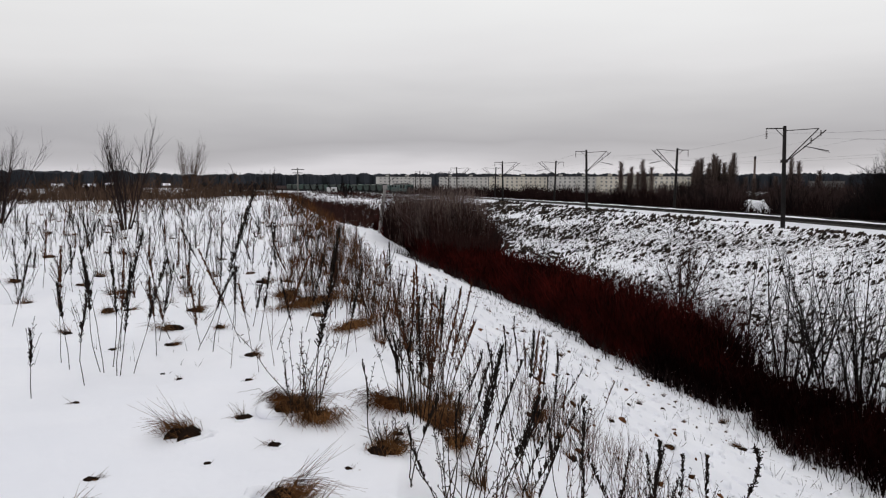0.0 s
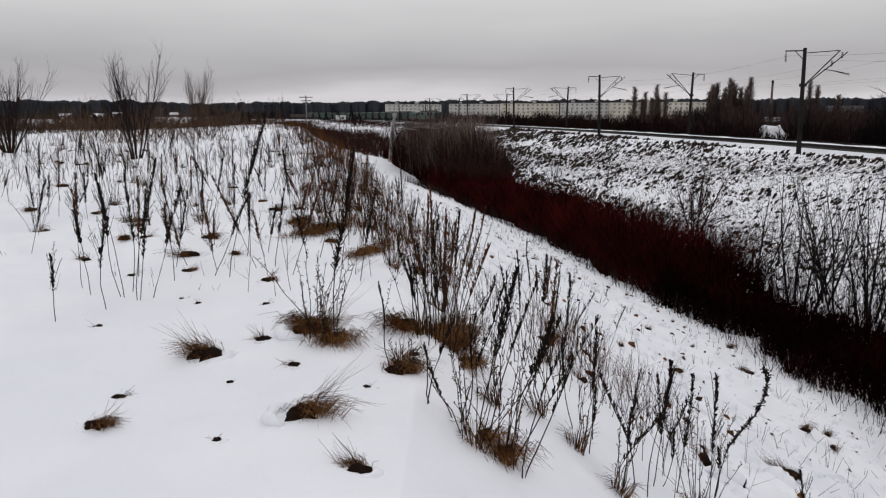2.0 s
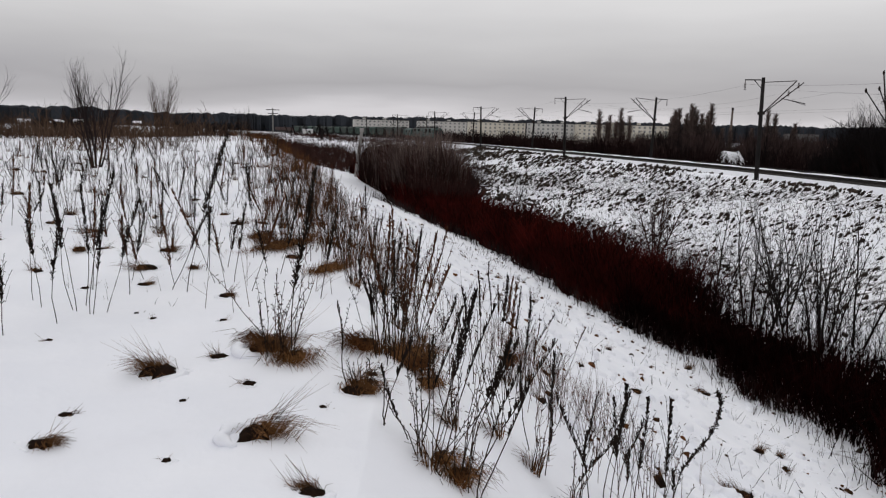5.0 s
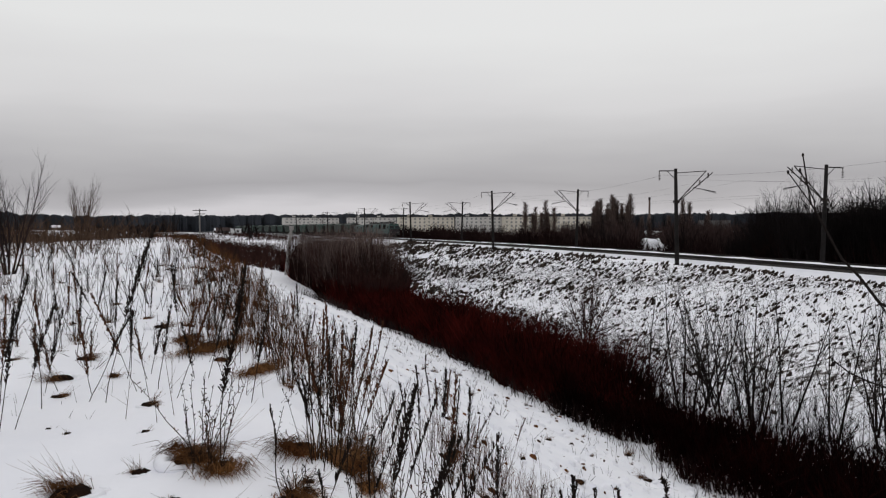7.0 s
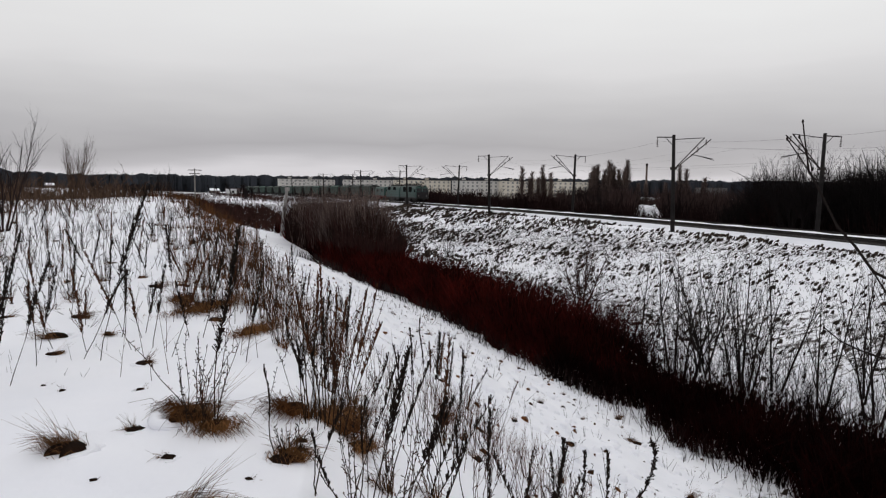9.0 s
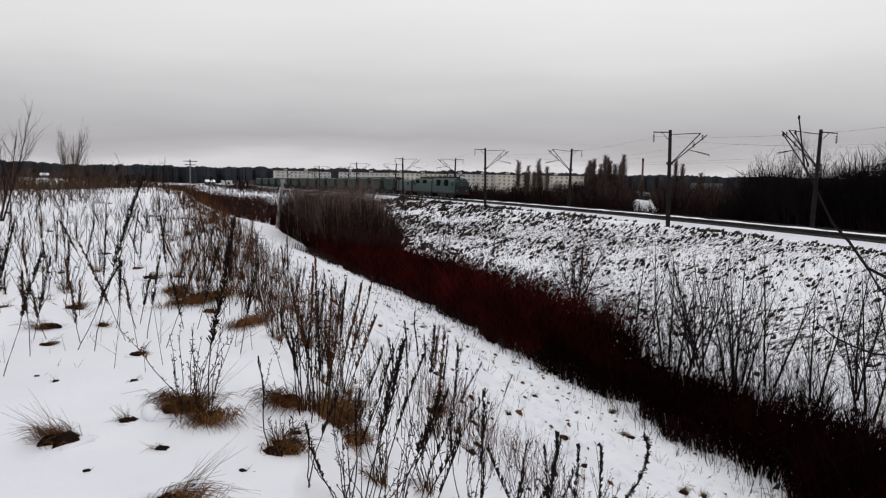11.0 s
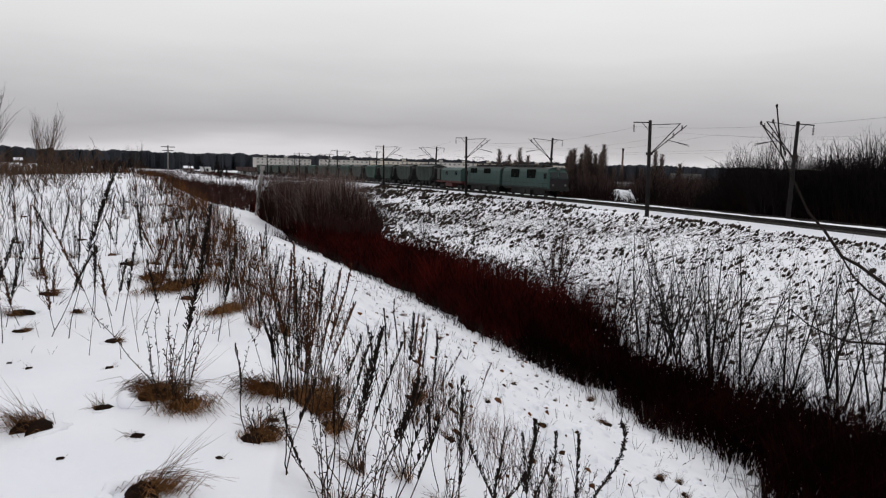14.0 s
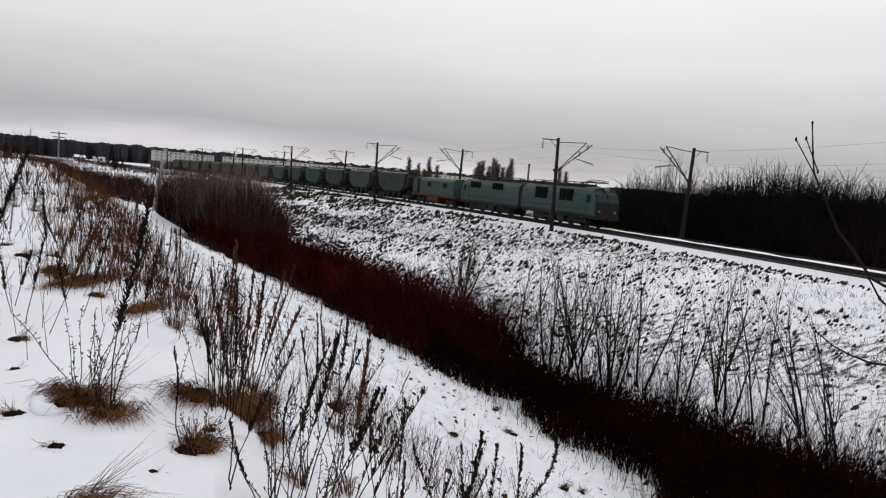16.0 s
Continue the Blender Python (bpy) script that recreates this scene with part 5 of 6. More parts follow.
def place_weeds():
    rg = np.random.default_rng(21)
    # dark stalks that stand alone: x, y, height, sideways reach
    for k, (x, y, h, l) in enumerate([(-2.92, 6.31, 1.12, -0.13), (-2.95, 6.33, 0.98, -0.14), (-2.95, 6.53, 1.21, 0.06), (-2.77, 6.22, 1.25, 0.22), (-2.75, 6.23, 0.99, 0.14), (-2.71, 6.38, 1.01, 0.37), (-3.28, 6.42, 0.76, -0.1), (-2.85, 5.82, 0.88, 0.0), (-2.14, 6.87, 1.54, 0.4), (-2.36, 7.07, 0.78, 0.41), (-3.1, 5.47, 0.53, 0.01), (-6.44, 11.54, 0.61, 0.06), (-10.14, 18.02, 0.57, 0.05), (-10.21, 17.49, 1.19, 0.06), (-2.26, 8.1, 0.77, 0.04), (-0.75, 4.67, 1.31, 0.11), (-1.79, 7.33, 0.82, 0.15), (-2.29, 8.06, 0.71, 0.1), (-3.1, 8.96, 0.85, 0.09), (-3.64, 9.87, 0.7, 0.03)]):
        spike(h, l, 100 + k, heavy=1.6 if h > 1.28 else 1.15, rust=False).matrix_basis = stand(x, y)
    # along the lip and down the bank
    for k, (x, y, h, l) in enumerate([(1.27, 4.54, 0.88, -0.23), (1.14, 4.33, 0.71, 0.09), (1.42, 4.65, 1.0, 0.06), (1.53, 4.91, 0.94, 0.12), (1.79, 5.14, 0.98, 0.04), (1.83, 6.59, 0.64, 0.03),
                                      (2.55, 6.26, 0.5, -0.02), (3.06, 6.78, 0.22, -0.01), (1.01, 4.75, 0.47, 0.02), (0.95, 4.98, 0.65, -0.1), (1.62, 5.02, 0.42, 0.10), (1.2, 4.6, 0.5, 0.2)]):
        spike(h, l, 140 + k, curl=0.03 * (-1) ** k, heavy=1.25 if k in (2, 4, 6) else 0.8, rust=False).matrix_basis = stand(x, y)
    for k, (x, y, h, l) in enumerate([(-0.34, 4.39, 0.55, -0.12), (-0.11, 3.84, 0.51, 0.16), (-0.09, 3.86, 0.35, -0.06), (0.05, 3.84, 0.3, -0.13), (0.07, 3.86, 0.85, 0.26), (0.1, 3.91, 0.63, 0.11),
                                      (0.19, 3.93, 0.95, 0.2), (0.25, 3.93, 0.94, 0.27), (0.34, 3.79, 0.86, 0.2), (0.36, 3.81, 0.86, 0.26), (0.37, 3.79, 0.88, 0.47), (0.41, 3.64, 0.8, 0.21), (0.42, 3.66, 0.68, 0.25)]):
        spike(h, l, 400 + k, curl=0.02 * (-1) ** k, heavy=1.2 if k in (6, 8) else 0.35, rust=False).matrix_basis = stand(x, y)
    for k, (x, y, h, l) in enumerate([(-0.19, 4.84, 0.53, -0.09), (-0.13, 4.78, 0.91, -0.09), (-0.12, 4.94, 1.02, -0.03), (-0.08, 4.9, 0.86, 0.0), (-0.06, 5.06, 0.98, 0.08), (-0.02, 4.98, 0.93, 0.08), (0.0, 5.25, 1.04, 0.12),
                                      (0.02, 5.04, 1.01, 0.18), (0.07, 5.33, 1.08, 0.21), (-0.18, 4.98, 0.7, -0.15), (-0.08, 5.11, 1.13, -0.04), (0.04, 4.92, 0.82, 0.25), (-0.1, 4.99, 0.71, -0.1), (-0.04, 5.31, 0.71, 0.02)]):
        spike(h, l, 430 + k, heavy=0.7, rust=k % 3 != 0).matrix_basis = stand(x, y)
    for k, (x, y, h, l) in enumerate([(0.63, 6.32, 0.9, -0.12), (0.79, 6.75, 1.1, -0.13), (0.94, 6.84, 1.15, 0.03), (1.2, 7.8, 1.12, 0.06), (1.0, 8.38, 1.2, 0.0), (1.3, 7.81, 0.61, 0.08), (1.63, 8.95, 0.77, 0.08), (2.68, 11.75, 0.98, 0.38), (1.68, 9.92, 0.86, 0.42)]):
        spike(h, l, 460 + k, heavy=1.3 if k == 2 else 0.7).matrix_basis = stand(x, y)
    hooked_stalk()
    for k, (x, y, w, h, a) in enumerate([(-1.76, 9.86, 0.9, 0.24, -35), (-2.26, 10.78, 0.4, 0.22, -20), (-0.96, 8.28, 0.45, 0.26, -35), (-1.0, 5.01, 0.22, 0.22, 215), (-0.78, 4.75, 0.2, 0.20, -50), (-0.30, 5.10, 0.24, 0.24, 215),
                                         (-0.1, 5.29, 0.3, 0.26, -50), (0.03, 5.31, 0.2, 0.24, -35), (0.22, 3.91, 0.18, 0.17, -60), (0.31, 3.86, 0.2, 0.17, -50), (-0.31, 4.43, 0.10, 0.15, -70), (1.42, 9.85, 0.3, 0.2, -30), (0.13, 4.98, 0.16, 0.17, -50)]):
        lip_mat(w, h, 500 + k, a).matrix_basis = stand(x, y)
    for k, (x, y) in enumerate(DEBRIS):        # scraps of grass in the open snow
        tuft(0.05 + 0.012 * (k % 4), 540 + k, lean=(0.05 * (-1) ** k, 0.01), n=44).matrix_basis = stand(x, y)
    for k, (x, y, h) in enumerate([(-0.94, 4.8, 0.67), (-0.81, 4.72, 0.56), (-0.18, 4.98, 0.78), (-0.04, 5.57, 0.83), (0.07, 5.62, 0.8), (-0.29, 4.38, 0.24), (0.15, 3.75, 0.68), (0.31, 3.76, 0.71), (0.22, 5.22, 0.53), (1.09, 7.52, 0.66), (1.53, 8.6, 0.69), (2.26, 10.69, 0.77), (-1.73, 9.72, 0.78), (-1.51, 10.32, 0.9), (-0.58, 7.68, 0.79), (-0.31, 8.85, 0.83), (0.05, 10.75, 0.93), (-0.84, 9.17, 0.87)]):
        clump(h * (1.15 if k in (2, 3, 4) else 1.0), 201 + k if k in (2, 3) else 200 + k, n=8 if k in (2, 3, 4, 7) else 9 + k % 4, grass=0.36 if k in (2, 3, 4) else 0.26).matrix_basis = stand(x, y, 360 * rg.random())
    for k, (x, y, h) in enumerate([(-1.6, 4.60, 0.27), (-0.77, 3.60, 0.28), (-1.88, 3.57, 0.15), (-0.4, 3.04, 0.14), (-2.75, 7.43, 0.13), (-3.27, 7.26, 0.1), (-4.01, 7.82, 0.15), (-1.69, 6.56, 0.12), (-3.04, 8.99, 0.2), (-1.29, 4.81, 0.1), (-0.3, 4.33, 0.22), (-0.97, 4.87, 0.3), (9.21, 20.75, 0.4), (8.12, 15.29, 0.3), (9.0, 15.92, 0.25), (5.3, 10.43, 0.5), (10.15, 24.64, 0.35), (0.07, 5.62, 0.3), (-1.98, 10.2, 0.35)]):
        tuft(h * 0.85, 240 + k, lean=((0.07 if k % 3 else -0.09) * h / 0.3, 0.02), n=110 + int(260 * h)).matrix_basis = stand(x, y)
    # repeats over the mound, thicker along its edge
    used = set()
    sp = [spike(0.55 + 0.09 * k, rg.normal(0, 0.10), 300 + k, heavy=1.15) for k in range(8)]
    cl = [clump(0.5 + 0.10 * k, 330 + k, n=6 + k) for k in range(6)]
    tf = [tuft(0.12 + 0.04 * k, 350 + k, lean=(0.06, 0.02), n=80) for k in range(4)]

    def edge_x(y):
        return float(line_x(y)) - (38.7 + 0.2 * min(max(y - 5, 0), 75)) / 0.985

    for k in range(84):                        # along the edge
        y = 9.5 + 54 * rg.random() ** 1.2
        x = edge_x(y) + rg.normal(0.15, 0.45 + 0.012 * y)
        put(cl[k % 6], used, stand(x, y, 360 * rg.random()))
    for k in range(190):                       # over the mound
        y = 6.5 + 20 * rg.random() ** 1.1
        x = edge_x(y) - 0.3 - (0.75 * y) * rg.random() ** 1.1
        put(sp[k % 8], used, stand(x, y, 360 * rg.random(), 0.3 * rg.random() ** 2, rg.normal(0, 10), rg.normal(0, 10)))
    for k in range(42):                        # down the bank
        y = 4.4 + 16 * rg.random() ** 1.5
        x = edge_x(y) + 0.4 + 3.0 * rg.random() ** 1.4
        put(sp[k % 8] if k % 3 else cl[k % 6], used, stand(x, y, 360 * rg.random(), 0, rg.normal(0, 8), rg.normal(0, 8)))
    for k in range(48):                        # low clumps behind the open snow
        y = 9 + 26 * rg.random()
        x = edge_x(y) - 0.4 - 0.62 * y * rg.random()
        put(cl[k % 4], used, stand(x, y, 360 * rg.random(), 0.12 * rg.random()))
    for k in range(46):                        # small tufts on the open bank
        y = 7 + 26 * rg.random() ** 1.3
        f = float(foot_p(y))
        p = f + 1.5 + (36 - f) * rg.random()
        put(tf[k % 4], used, stand(float(line_x(y)) - p / 0.985, y, 360 * rg.random()))
    for k in range(70):
        y = 7.5 + 30 * rg.random() ** 1.4
        x = edge_x(y) - 0.8 * y * rg.random()
        put(tf[k % 4], used, stand(x, y, 360 * rg.random()))


place_weeds()


def sod_lumps():
    """Sods and stones that break the thin snow of the banks."""
    m = Mesh()

    def lump(x, y, r, h, along=1.0):
        k = 7
        a0 = 6.28 * rng.random()
        turn = rng.normal(-0.15, 0.35)
        ct, st = math.cos(turn), math.sin(turn)
        ring = []
        for i in range(k):
            u = math.cos(a0 + 6.283 * i / k) * r * along * (0.6 + 0.7 * rng.random())
            v = math.sin(a0 + 6.283 * i / k) * r / along ** 0.5 * (0.6 + 0.7 * rng.random())
            ring.append((x + u * ct - v * st, y + u * st + v * ct))
        zz = ground_z(np.array([q[0] for q in ring] + [x]), np.array([q[1] for q in ring] + [y])).tolist()
        low = [(a, b, z - 0.06) for (a, b), z in zip(ring, zz)]
        lean = h * (0.5 + 0.7 * rng.random())
        high = [(x + (a - x) * 0.7 + lean * 0.55, y + (b - y) * 0.7, zz[k] + (z - zz[k]) * 0.7 + h * (0.45 + 0.4 * rng.random())) for (a, b), z in zip(ring, zz)]
        m.add(low + high + [(x + lean + 0.2 * r * rng.normal(), y + 0.2 * r * rng.normal(), zz[k] + h)],
              [(i, (i + 1) % k, k + (i + 1) % k, k + i) for i in range(k)] + [(k + i, k + (i + 1) % k, 2 * k) for i in range(k)])

    for _ in range(17500):
        y = 12 + 165 * rng.random() ** 1.2
        p = 2.3 + 24 * rng.random() ** 1.15
        x = float(line_x(y)) - p / 0.985
        if 0.5 * math.sin(x * 0.9 + y * 0.17) + 0.5 * math.sin(y * 0.31 + x * 0.4) + 1.0 * rng.random() < 0.2:
            continue
        d = math.hypot(x, y)
        if rng.random() < 0.3 * (1 - float(ss(38, 75, d))):
            continue
        r = (0.04 + 0.13 * rng.random() ** 2.2) * (0.22 + d * 0.0122)
        lump(x, y, r, 0.03 + (1.0 + 0.9 * rng.random()) * r, 1.15)
    for _ in range(170):
        y = 9 + 50 * rng.random() ** 1.1
        p = 7 + 16 * rng.random()
        r = 0.08 + 0.13 * rng.random() ** 2
        lump(float(line_x(y)) - p / 0.985, y, r, 0.05 + 0.6 * r)
    tagged(m.object("sods", LUMP), "dark frozen sods and stones breaking through thin snow", "sods", kind="stuff")
    # rough snow lumps and a few tawny clods on the near bank
    for N, mat, r0, r1, lab in ((1500, SNOW, 0.05, 0.13, "rough snow lumps over the near bank"), (330, EDGE, 0.03, 0.07, "tawny grass clods in the snow of the near bank")):
        m = Mesh()
        for _ in range(N):
            y = 5 + 42 * rng.random() ** 1.3
            f = float(foot_p(y))
            cr = 38.0 + 0.2 * min(max(y - 5, 0), 75)
            p = f + (cr - f) * (0.02 + 0.85 * rng.random())
            r = r0 + r1 * rng.random() ** 2
            lump(float(line_x(y)) - p / 0.985, y, r, 0.01 + 0.45 * r)
        tagged(m.object("clods", mat, smooth=mat is SNOW), lab, "clods", kind="stuff")
    # short dead grass over the banks
    g = Mesh()
    for _ in range(5200):
        if rng.random() < 0.955:
            y = 12 + 110 * rng.random() ** 1.4
            p = 4.6 + 15 * rng.random()
        else:
            y = 6 + 40 * rng.random() ** 1.2
            p = float(foot_p(y)) + 8 * rng.random()
        x = float(line_x(y)) - p / 0.985
        z = float(ground_z(x, y))
        d = math.hypot(x, y)
        for _ in range(3):
            q = rng.normal(0, 0.10, 2)
            g.stick((x + q[0], y + q[1], z - 0.03), (x + q[0] * 2.2, y + q[1] * 2.2, z + 0.12 + 0.22 * rng.random()), 0.0025 + 0.0002 * d, 0.001 + 0.0001 * d, 3)
    for _ in range(330):
        y = 6.5 + 24 * rng.random() ** 1.3
        x = -0.2 - 0.95 * y * rng.random()
        z = float(ground_z(x, y))
        tilt = rng.normal(0, 0.5, 2)
        for _ in range(int(2 + 6 * rng.random() ** 2)):
            q = rng.normal(0, 0.03, 2)
            L = 0.03 + 0.16 * rng.random() ** 2
            g.stick((x + q[0], y + q[1], z - 0.02), (x + q[0] + (tilt[0] + rng.normal(0, 0.4)) * L, y + q[1] + (tilt[1] + rng.normal(0, 0.4)) * L, z + L), 0.0016 + 0.0001 * y, 0.0008, 3)
    tagged(g.object("dead_grass", TWIG_GREY), "sparse short dead grass on the snowy banks", "grass", kind="stuff")


sod_lumps()


# ---- distance: woods, houses, blocks, poles ----
PANEL = material("grey_panel", (0.46, 0.44, 0.41), (0.38, 0.365, 0.345), scale=0.35)
PANEL_B = material("cream_panel", (0.52, 0.475, 0.40), (0.43, 0.395, 0.335), scale=0.35)
WHITEWASH = material("whitewash", (0.62, 0.62, 0.62), (0.5, 0.5, 0.5), scale=0.8)
YELLOW = material("yellow_wall", (0.48, 0.40, 0.22), (0.38, 0.32, 0.18), scale=0.6)
PANE = material("dull_pane", (0.20, 0.20, 0.20), (0.13, 0.13, 0.135), rough=0.3, scale=0.3)
TAR = material("tarred_roof", (0.07, 0.065, 0.065), (0.04, 0.04, 0.04), scale=1.0)
BRICK_D = material("dark_wall", (0.12, 0.085, 0.07), (0.08, 0.06, 0.05), scale=1.0)


def far_woods():
    m = Mesh()

    def conifer(x, y, z, h, w):
        k = 6
        a0 = 6.28 * rng.random()
        vs = []
        for zz, ww in ((0.0, 0.8), (0.45, 1.0), (0.86, 0.85)):
            vs += [(x + math.cos(a0 + 6.283 * i / k) * w * ww * (0.75 + 0.5 * rng.random()), y + math.sin(a0 + 6.283 * i / k) * w * ww * (0.75 + 0.5 * rng.random()), z + h * (zz + 0.08 * rng.random())) for i in range(k)]
        fs = [(r * k + i, r * k + (i + 1) % k, (r + 1) * k + (i + 1) % k, (r + 1) * k + i) for r in range(2) for i in range(k)]
        m.add(vs + [(x + 0.3 * w * rng.normal(), y, z + h)], fs + [(2 * k + i, 2 * k + (i + 1) % k, 3 * k) for i in range(k)])

    for _ in range(13000):
        a = math.radians(-75 + 160 * rng.random())
        d = 880 + 620 * rng.random()
        h = (18.6 + 2.6 * rng.random()) * (1 + 0.025 * math.sin(math.degrees(a) * 0.8) + 0.012 * math.sin(math.degrees(a) * 2.9))
        away = float(ss(-20, 6, math.degrees(a)))
        d += 300 * away
        h *= 1 + 0.40 * away
        x, y = d * math.sin(a), d * math.cos(a)
        conifer(x, y, float(ground_z(x, y)) - 0.5, h, 5 + 2.5 * rng.random())
    tagged(m.object("far_woods", PINE), "dark conifer woods along the horizon", "woods", kind="stuff")
    m = Mesh()
    # nearer broad clumps of bare woods on the low ground
    x = []
    y = []
    for _ in range(5200):
        a = math.radians(-48 + 46 * rng.random())
        d = 260 + 520 * rng.random()
        if math.sin(a * 40) + math.sin(d * 0.02 + a * 11) > 0.2:
            px, py = d * math.sin(a), d * math.cos(a)
            if float(line_x(py)) - px > 16:
                x.append(px)
                y.append(py)
    x, y = np.array(x), np.array(y)
    twig_mass("far_scrub", "grey-brown bare scrub on the low ground", x, y, 2.0 + 4.0 * rng.random(len(x)), np.full(len(x), 0.32), FAR_WOOD, lean=0.3, sides=3)


far_woods()


def apartment_block(length, mat, storeys=5):
    """Panel block: walls, roof, parapet, windows each a piece of its own; local x along it, front to -y."""
    root = new("apartment_block")
    tagged(root, "long five-storey panel apartment block with flat roof", "apartment building", group="blocks beyond the railway")
    h = storeys * 2.8 + 0.9
    m = Mesh()
    m.box(-length / 2, length / 2, 0, 12, -1.5, h)
    wall = m.object("wall", mat, root)
    m = Mesh()
    m.box(-length / 2 - 0.3, length / 2 + 0.3, -0.3, 12.3, h, h + 0.5)
    roof = m.object("roof", TAR, root)
    for x in np.arange(-length / 2 + 9, length / 2 - 4, 18):
        m = Mesh()
        m.box(x - 1.4, x + 1.4, 4, 7, h + 0.5, h + 1.9)
        m.object("stair_head", mat, roof)
    win = Mesh()
    win.box(-0.75, 0.75, -0.06, 0.1, 0, 1.5)
    first = None
    n = int(length / 3.6)
    for s in range(storeys):
        for i in range(n):
            x = -length / 2 + length * (i + 0.5) / n
            if first is None:
                first = win.object("window", PANE, wall)
                ob = first
            else:
                ob = new("window", first.data)
                ob.parent = wall
            ob.location = (x, 0, 1.6 + s * 2.8)
    for i in range(0, n, 6):
        x = -length / 2 + length * i / n + 1.2
        for s in range(1, storeys):
            m = Mesh()
            m.box(x - 1.4, x + 1.4, -1.0, -0.07, 1.1 + s * 2.8, 2.1 + s * 2.8)
            m.object("balcony", mat, wall)
    return root


def place_blocks():
    for az, d, L, turn, mat in ((-2.4, 640, 48, 14, PANEL), (2.2, 620, 42, -4, PANEL), (6.6, 590, 46, 10, PANEL_B), (10.9, 570, 40, -2, PANEL), (14.6, 560, 36, 12, PANEL_B), (18.0, 555, 30, 4, PANEL_B)):
        b = apartment_block(L, mat)
        a = math.radians(az)
        x, y = d * math.sin(a), d * math.cos(a)
        b.matrix_basis = pose(x, y, float(ground_z(x, y)), 0, 0, -az + turn)


place_blocks()


def house(w, d, h, roof_h, wall_mat, roof_mat, label):
    root = new("house")
    tagged(root, label, "house")
    m = Mesh()
    m.box(-w / 2, w / 2, -d / 2, d / 2, -0.6, h)
    wall = m.object("wall", wall_mat, root)
    m = Mesh()
    m.prism([(-d / 2 - 0.4, h), (0, h + roof_h), (d / 2 + 0.4, h), (d / 2 + 0.4, h + 0.15), (0, h + roof_h + 0.2), (-d / 2 - 0.4, h + 0.15)], 'x', -w / 2 - 0.4, w / 2 + 0.4)
    m.prism([(-d / 2, h), (0, h + roof_h - 0.05), (d / 2, h)], 'x', -w / 2 + 0.02, w / 2 - 0.02)
    m.object("roof", roof_mat, root)
    for x in (-w * 0.25, w * 0.25):
        m = Mesh()
        m.box(x - 0.6, x + 0.6, -d / 2 - 0.05, -d / 2 + 0.05, h * 0.35, h * 0.8)
        m.object("window", GLASS, wall)
    return root


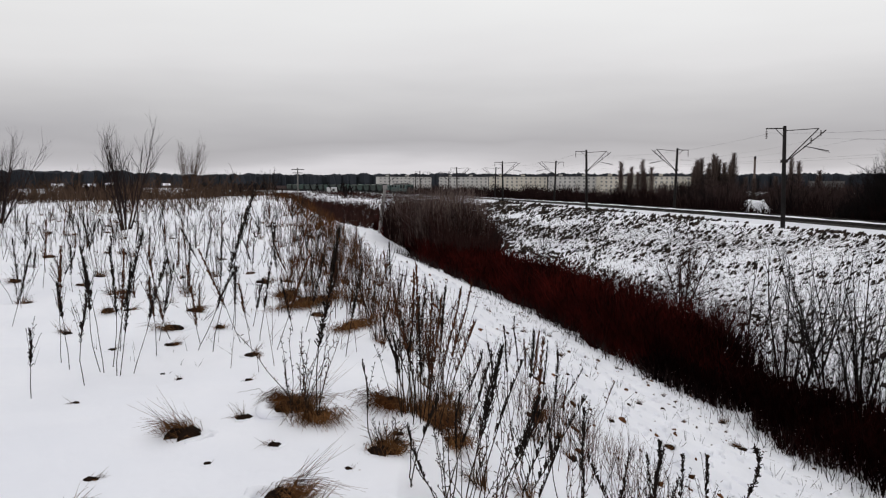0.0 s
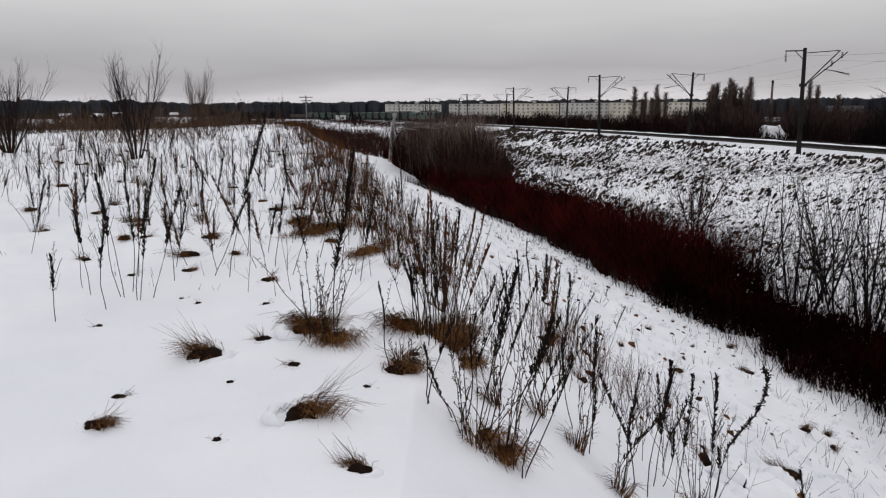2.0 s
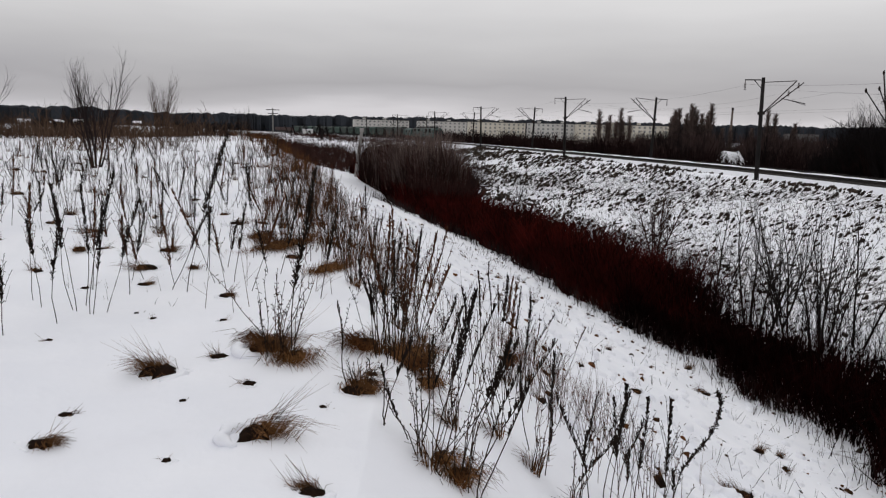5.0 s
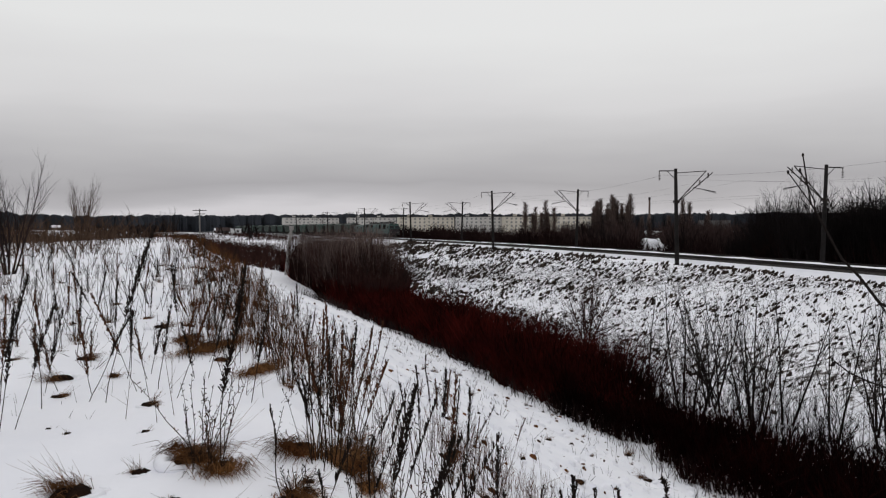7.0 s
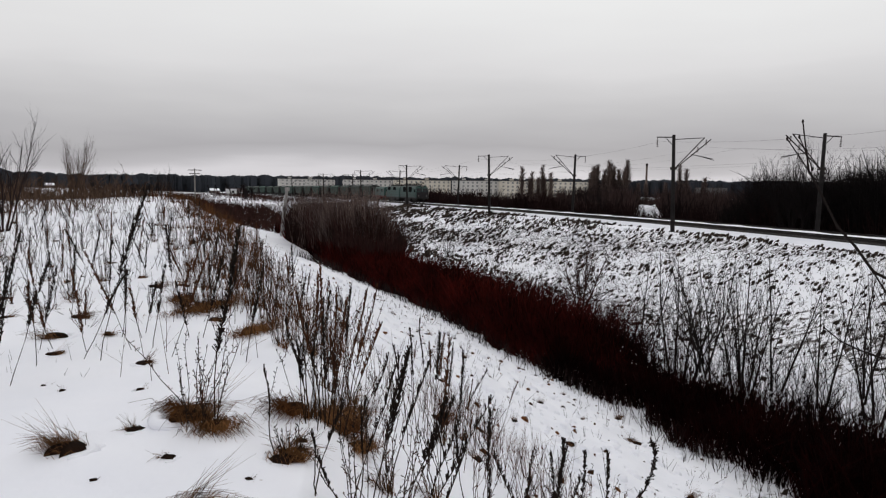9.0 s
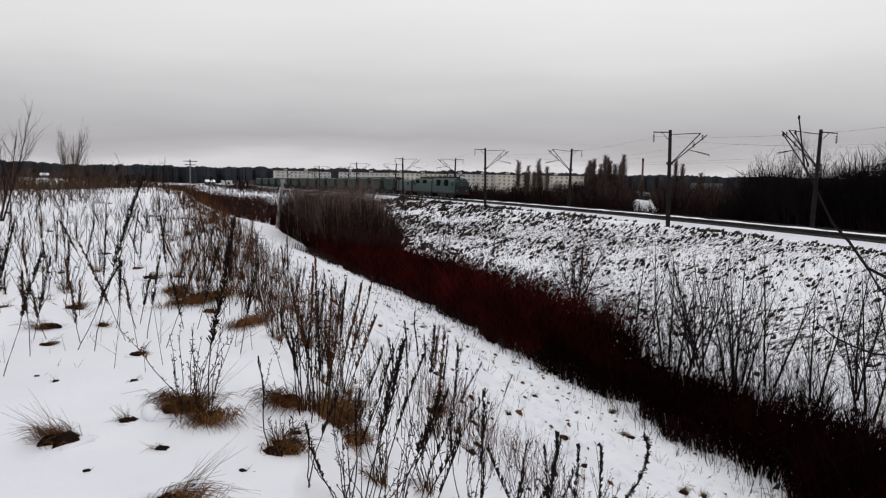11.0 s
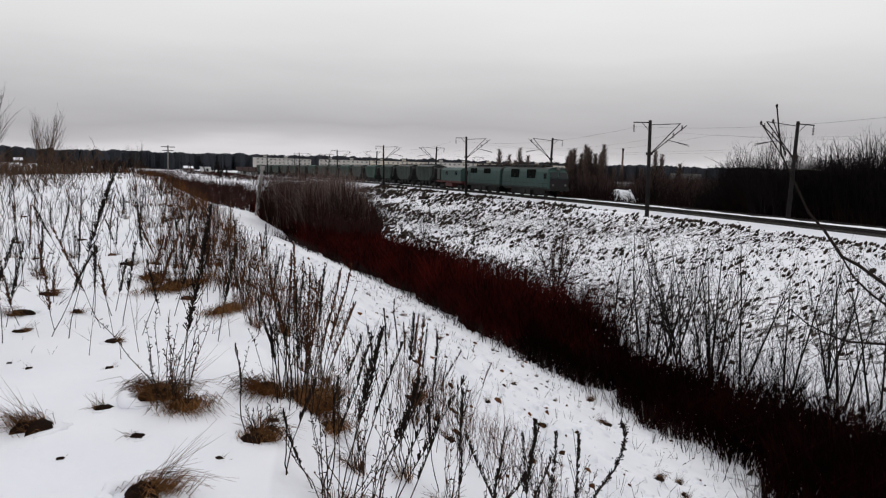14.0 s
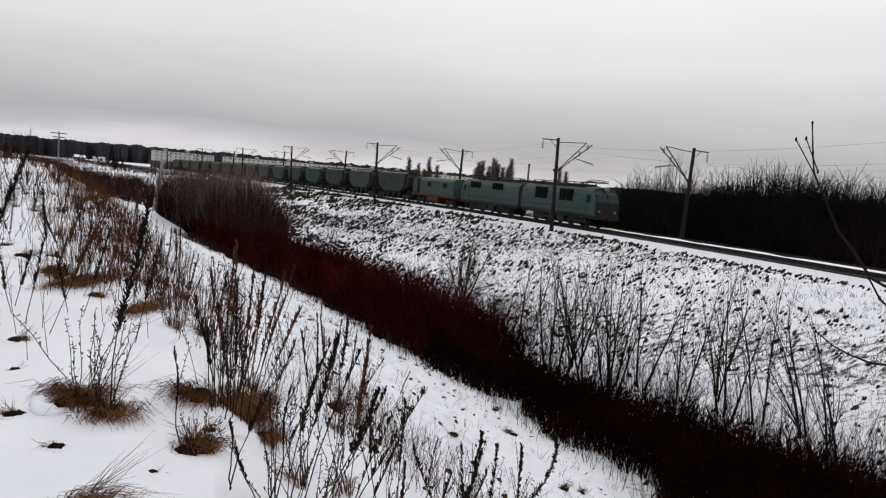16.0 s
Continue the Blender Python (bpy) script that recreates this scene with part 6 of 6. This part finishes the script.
def place_far_things():
    rg = np.random.default_rng(31)
    for az, d, wm in ((-27.5, 620, WHITEWASH), (-25.5, 560, BRICK_D), (-24.2, 700, WHITEWASH), (-20.4, 640, BRICK_D), (-17.2, 720, WHITEWASH), (-15.6, 820, WHITEWASH), (-9.4, 640, BRICK_D)):
        a = math.radians(az)
        x, y = d * math.sin(a), d * math.cos(a)
        d *= 1.25
        x, y = d * math.sin(a), d * math.cos(a)
        b = house(7 + 3 * rg.random(), 7, 3.0, 2.2, wm, SNOW, "small low house with a snow-covered roof on the plain")
        b.matrix_basis = stand(x, y, -az + rg.normal(0, 25))
    b = house(11, 9, 6.2, 3.0, YELLOW, TAR, "pale yellow two-storey house among bare trees")
    b.matrix_basis = stand(143.4, 263.5, -30)
    # white hut by the line
    root = new("trackside_hut")
    tagged(root, "small white trackside hut with flat roof and dark window", "hut")
    m = Mesh()
    m.box(-2.6, 2.6, -1.6, 1.6, -0.5, 2.7, chamfer=0.05)
    wall = m.object("wall", WHITEWASH, root)
    m = Mesh()
    m.box(-2.8, 2.8, -1.8, 1.8, 2.7, 2.9)
    m.object("roof", SNOW, root)
    m = Mesh()
    m.box(0.3, 1.5, -1.66, -1.5, 1.0, 2.1)
    m.object("window", GLASS, wall)
    root.matrix_basis = stand(-54.0, 376, 8)
    # line pole with two crossarms
    root = new("utility_pole")
    tagged(root, "grey wooden utility pole with crossarms", "utility pole")
    m = Mesh()
    m.rope([(0, 0, -1), (0, 0, 4), (0, 0, 8.6)], [0.17, 0.15, 0.12], 8)
    m.object("pole", CONCRETE, root)
    for z, w in ((8.3, 1.3), (7.6, 1.0)):
        m = Mesh()
        m.box(-w, w, -0.06, 0.06, z - 0.07, z + 0.07)
        m.object("crossarm", STEEL, root)
    root.matrix_basis = stand(-27.9, 146.5, 0)
    # leaning concrete post at the end of the ditch
    root = new("concrete_post")
    tagged(root, "pale leaning concrete post beside the ditch", "post")
    m = Mesh()
    m.rope([(0, 0, -1), (0.3, 0, 3.5), (0.85, 0, 8.2)], [0.52, 0.36, 0.22], 8)
    m.object("shaft", POST_PALE, root)
    m = Mesh()
    m.box(0.45, 1.25, -0.1, 0.1, 7.7, 8.4, chamfer=0.04)
    m.object("head", POST_PALE, root)
    root.matrix_basis = stand(-9.65, 125.9, 0)
    # snowy heap in the clearing beyond the tracks
    m = Mesh()
    dome(m, 3.7, 2.0, 3.5, rg, radians(-24), 18)
    ob = tagged(m.object("earth_mound", SNOW, smooth=True), "snow-covered earth mound among bare brush", "mound")
    ob.matrix_basis = stand(57.4, 127.7, 0, 0.2)
    # chimney
    root = new("chimney")
    tagged(root, "thin dark boiler-house chimney", "chimney")
    m = Mesh()
    m.rope([(0, 0, -1), (0, 0, 9), (0, 0, 17.8)], [0.5, 0.4, 0.33], 10)
    m.object("shaft", BRICK_D, root)
    m = Mesh()
    m.rope([(0, 0, 17.0), (0, 0, 17.9)], [0.42, 0.42], 10)
    m.object("collar", STEEL, root)
    root.matrix_basis = stand(113.4, 256, 0)


place_far_things()


# ---- what moves ----
def motions():
    for ob, back in TRAIN:
        rows = []
        for k in range(17):
            x, y, z, h = on_line(HEAD + SPEED * (k - 12.5) - back)
            rows.append((float(k), pose(x, y, z, 0, 0, math.degrees(h))))
        walk(ob, rows)


motions()
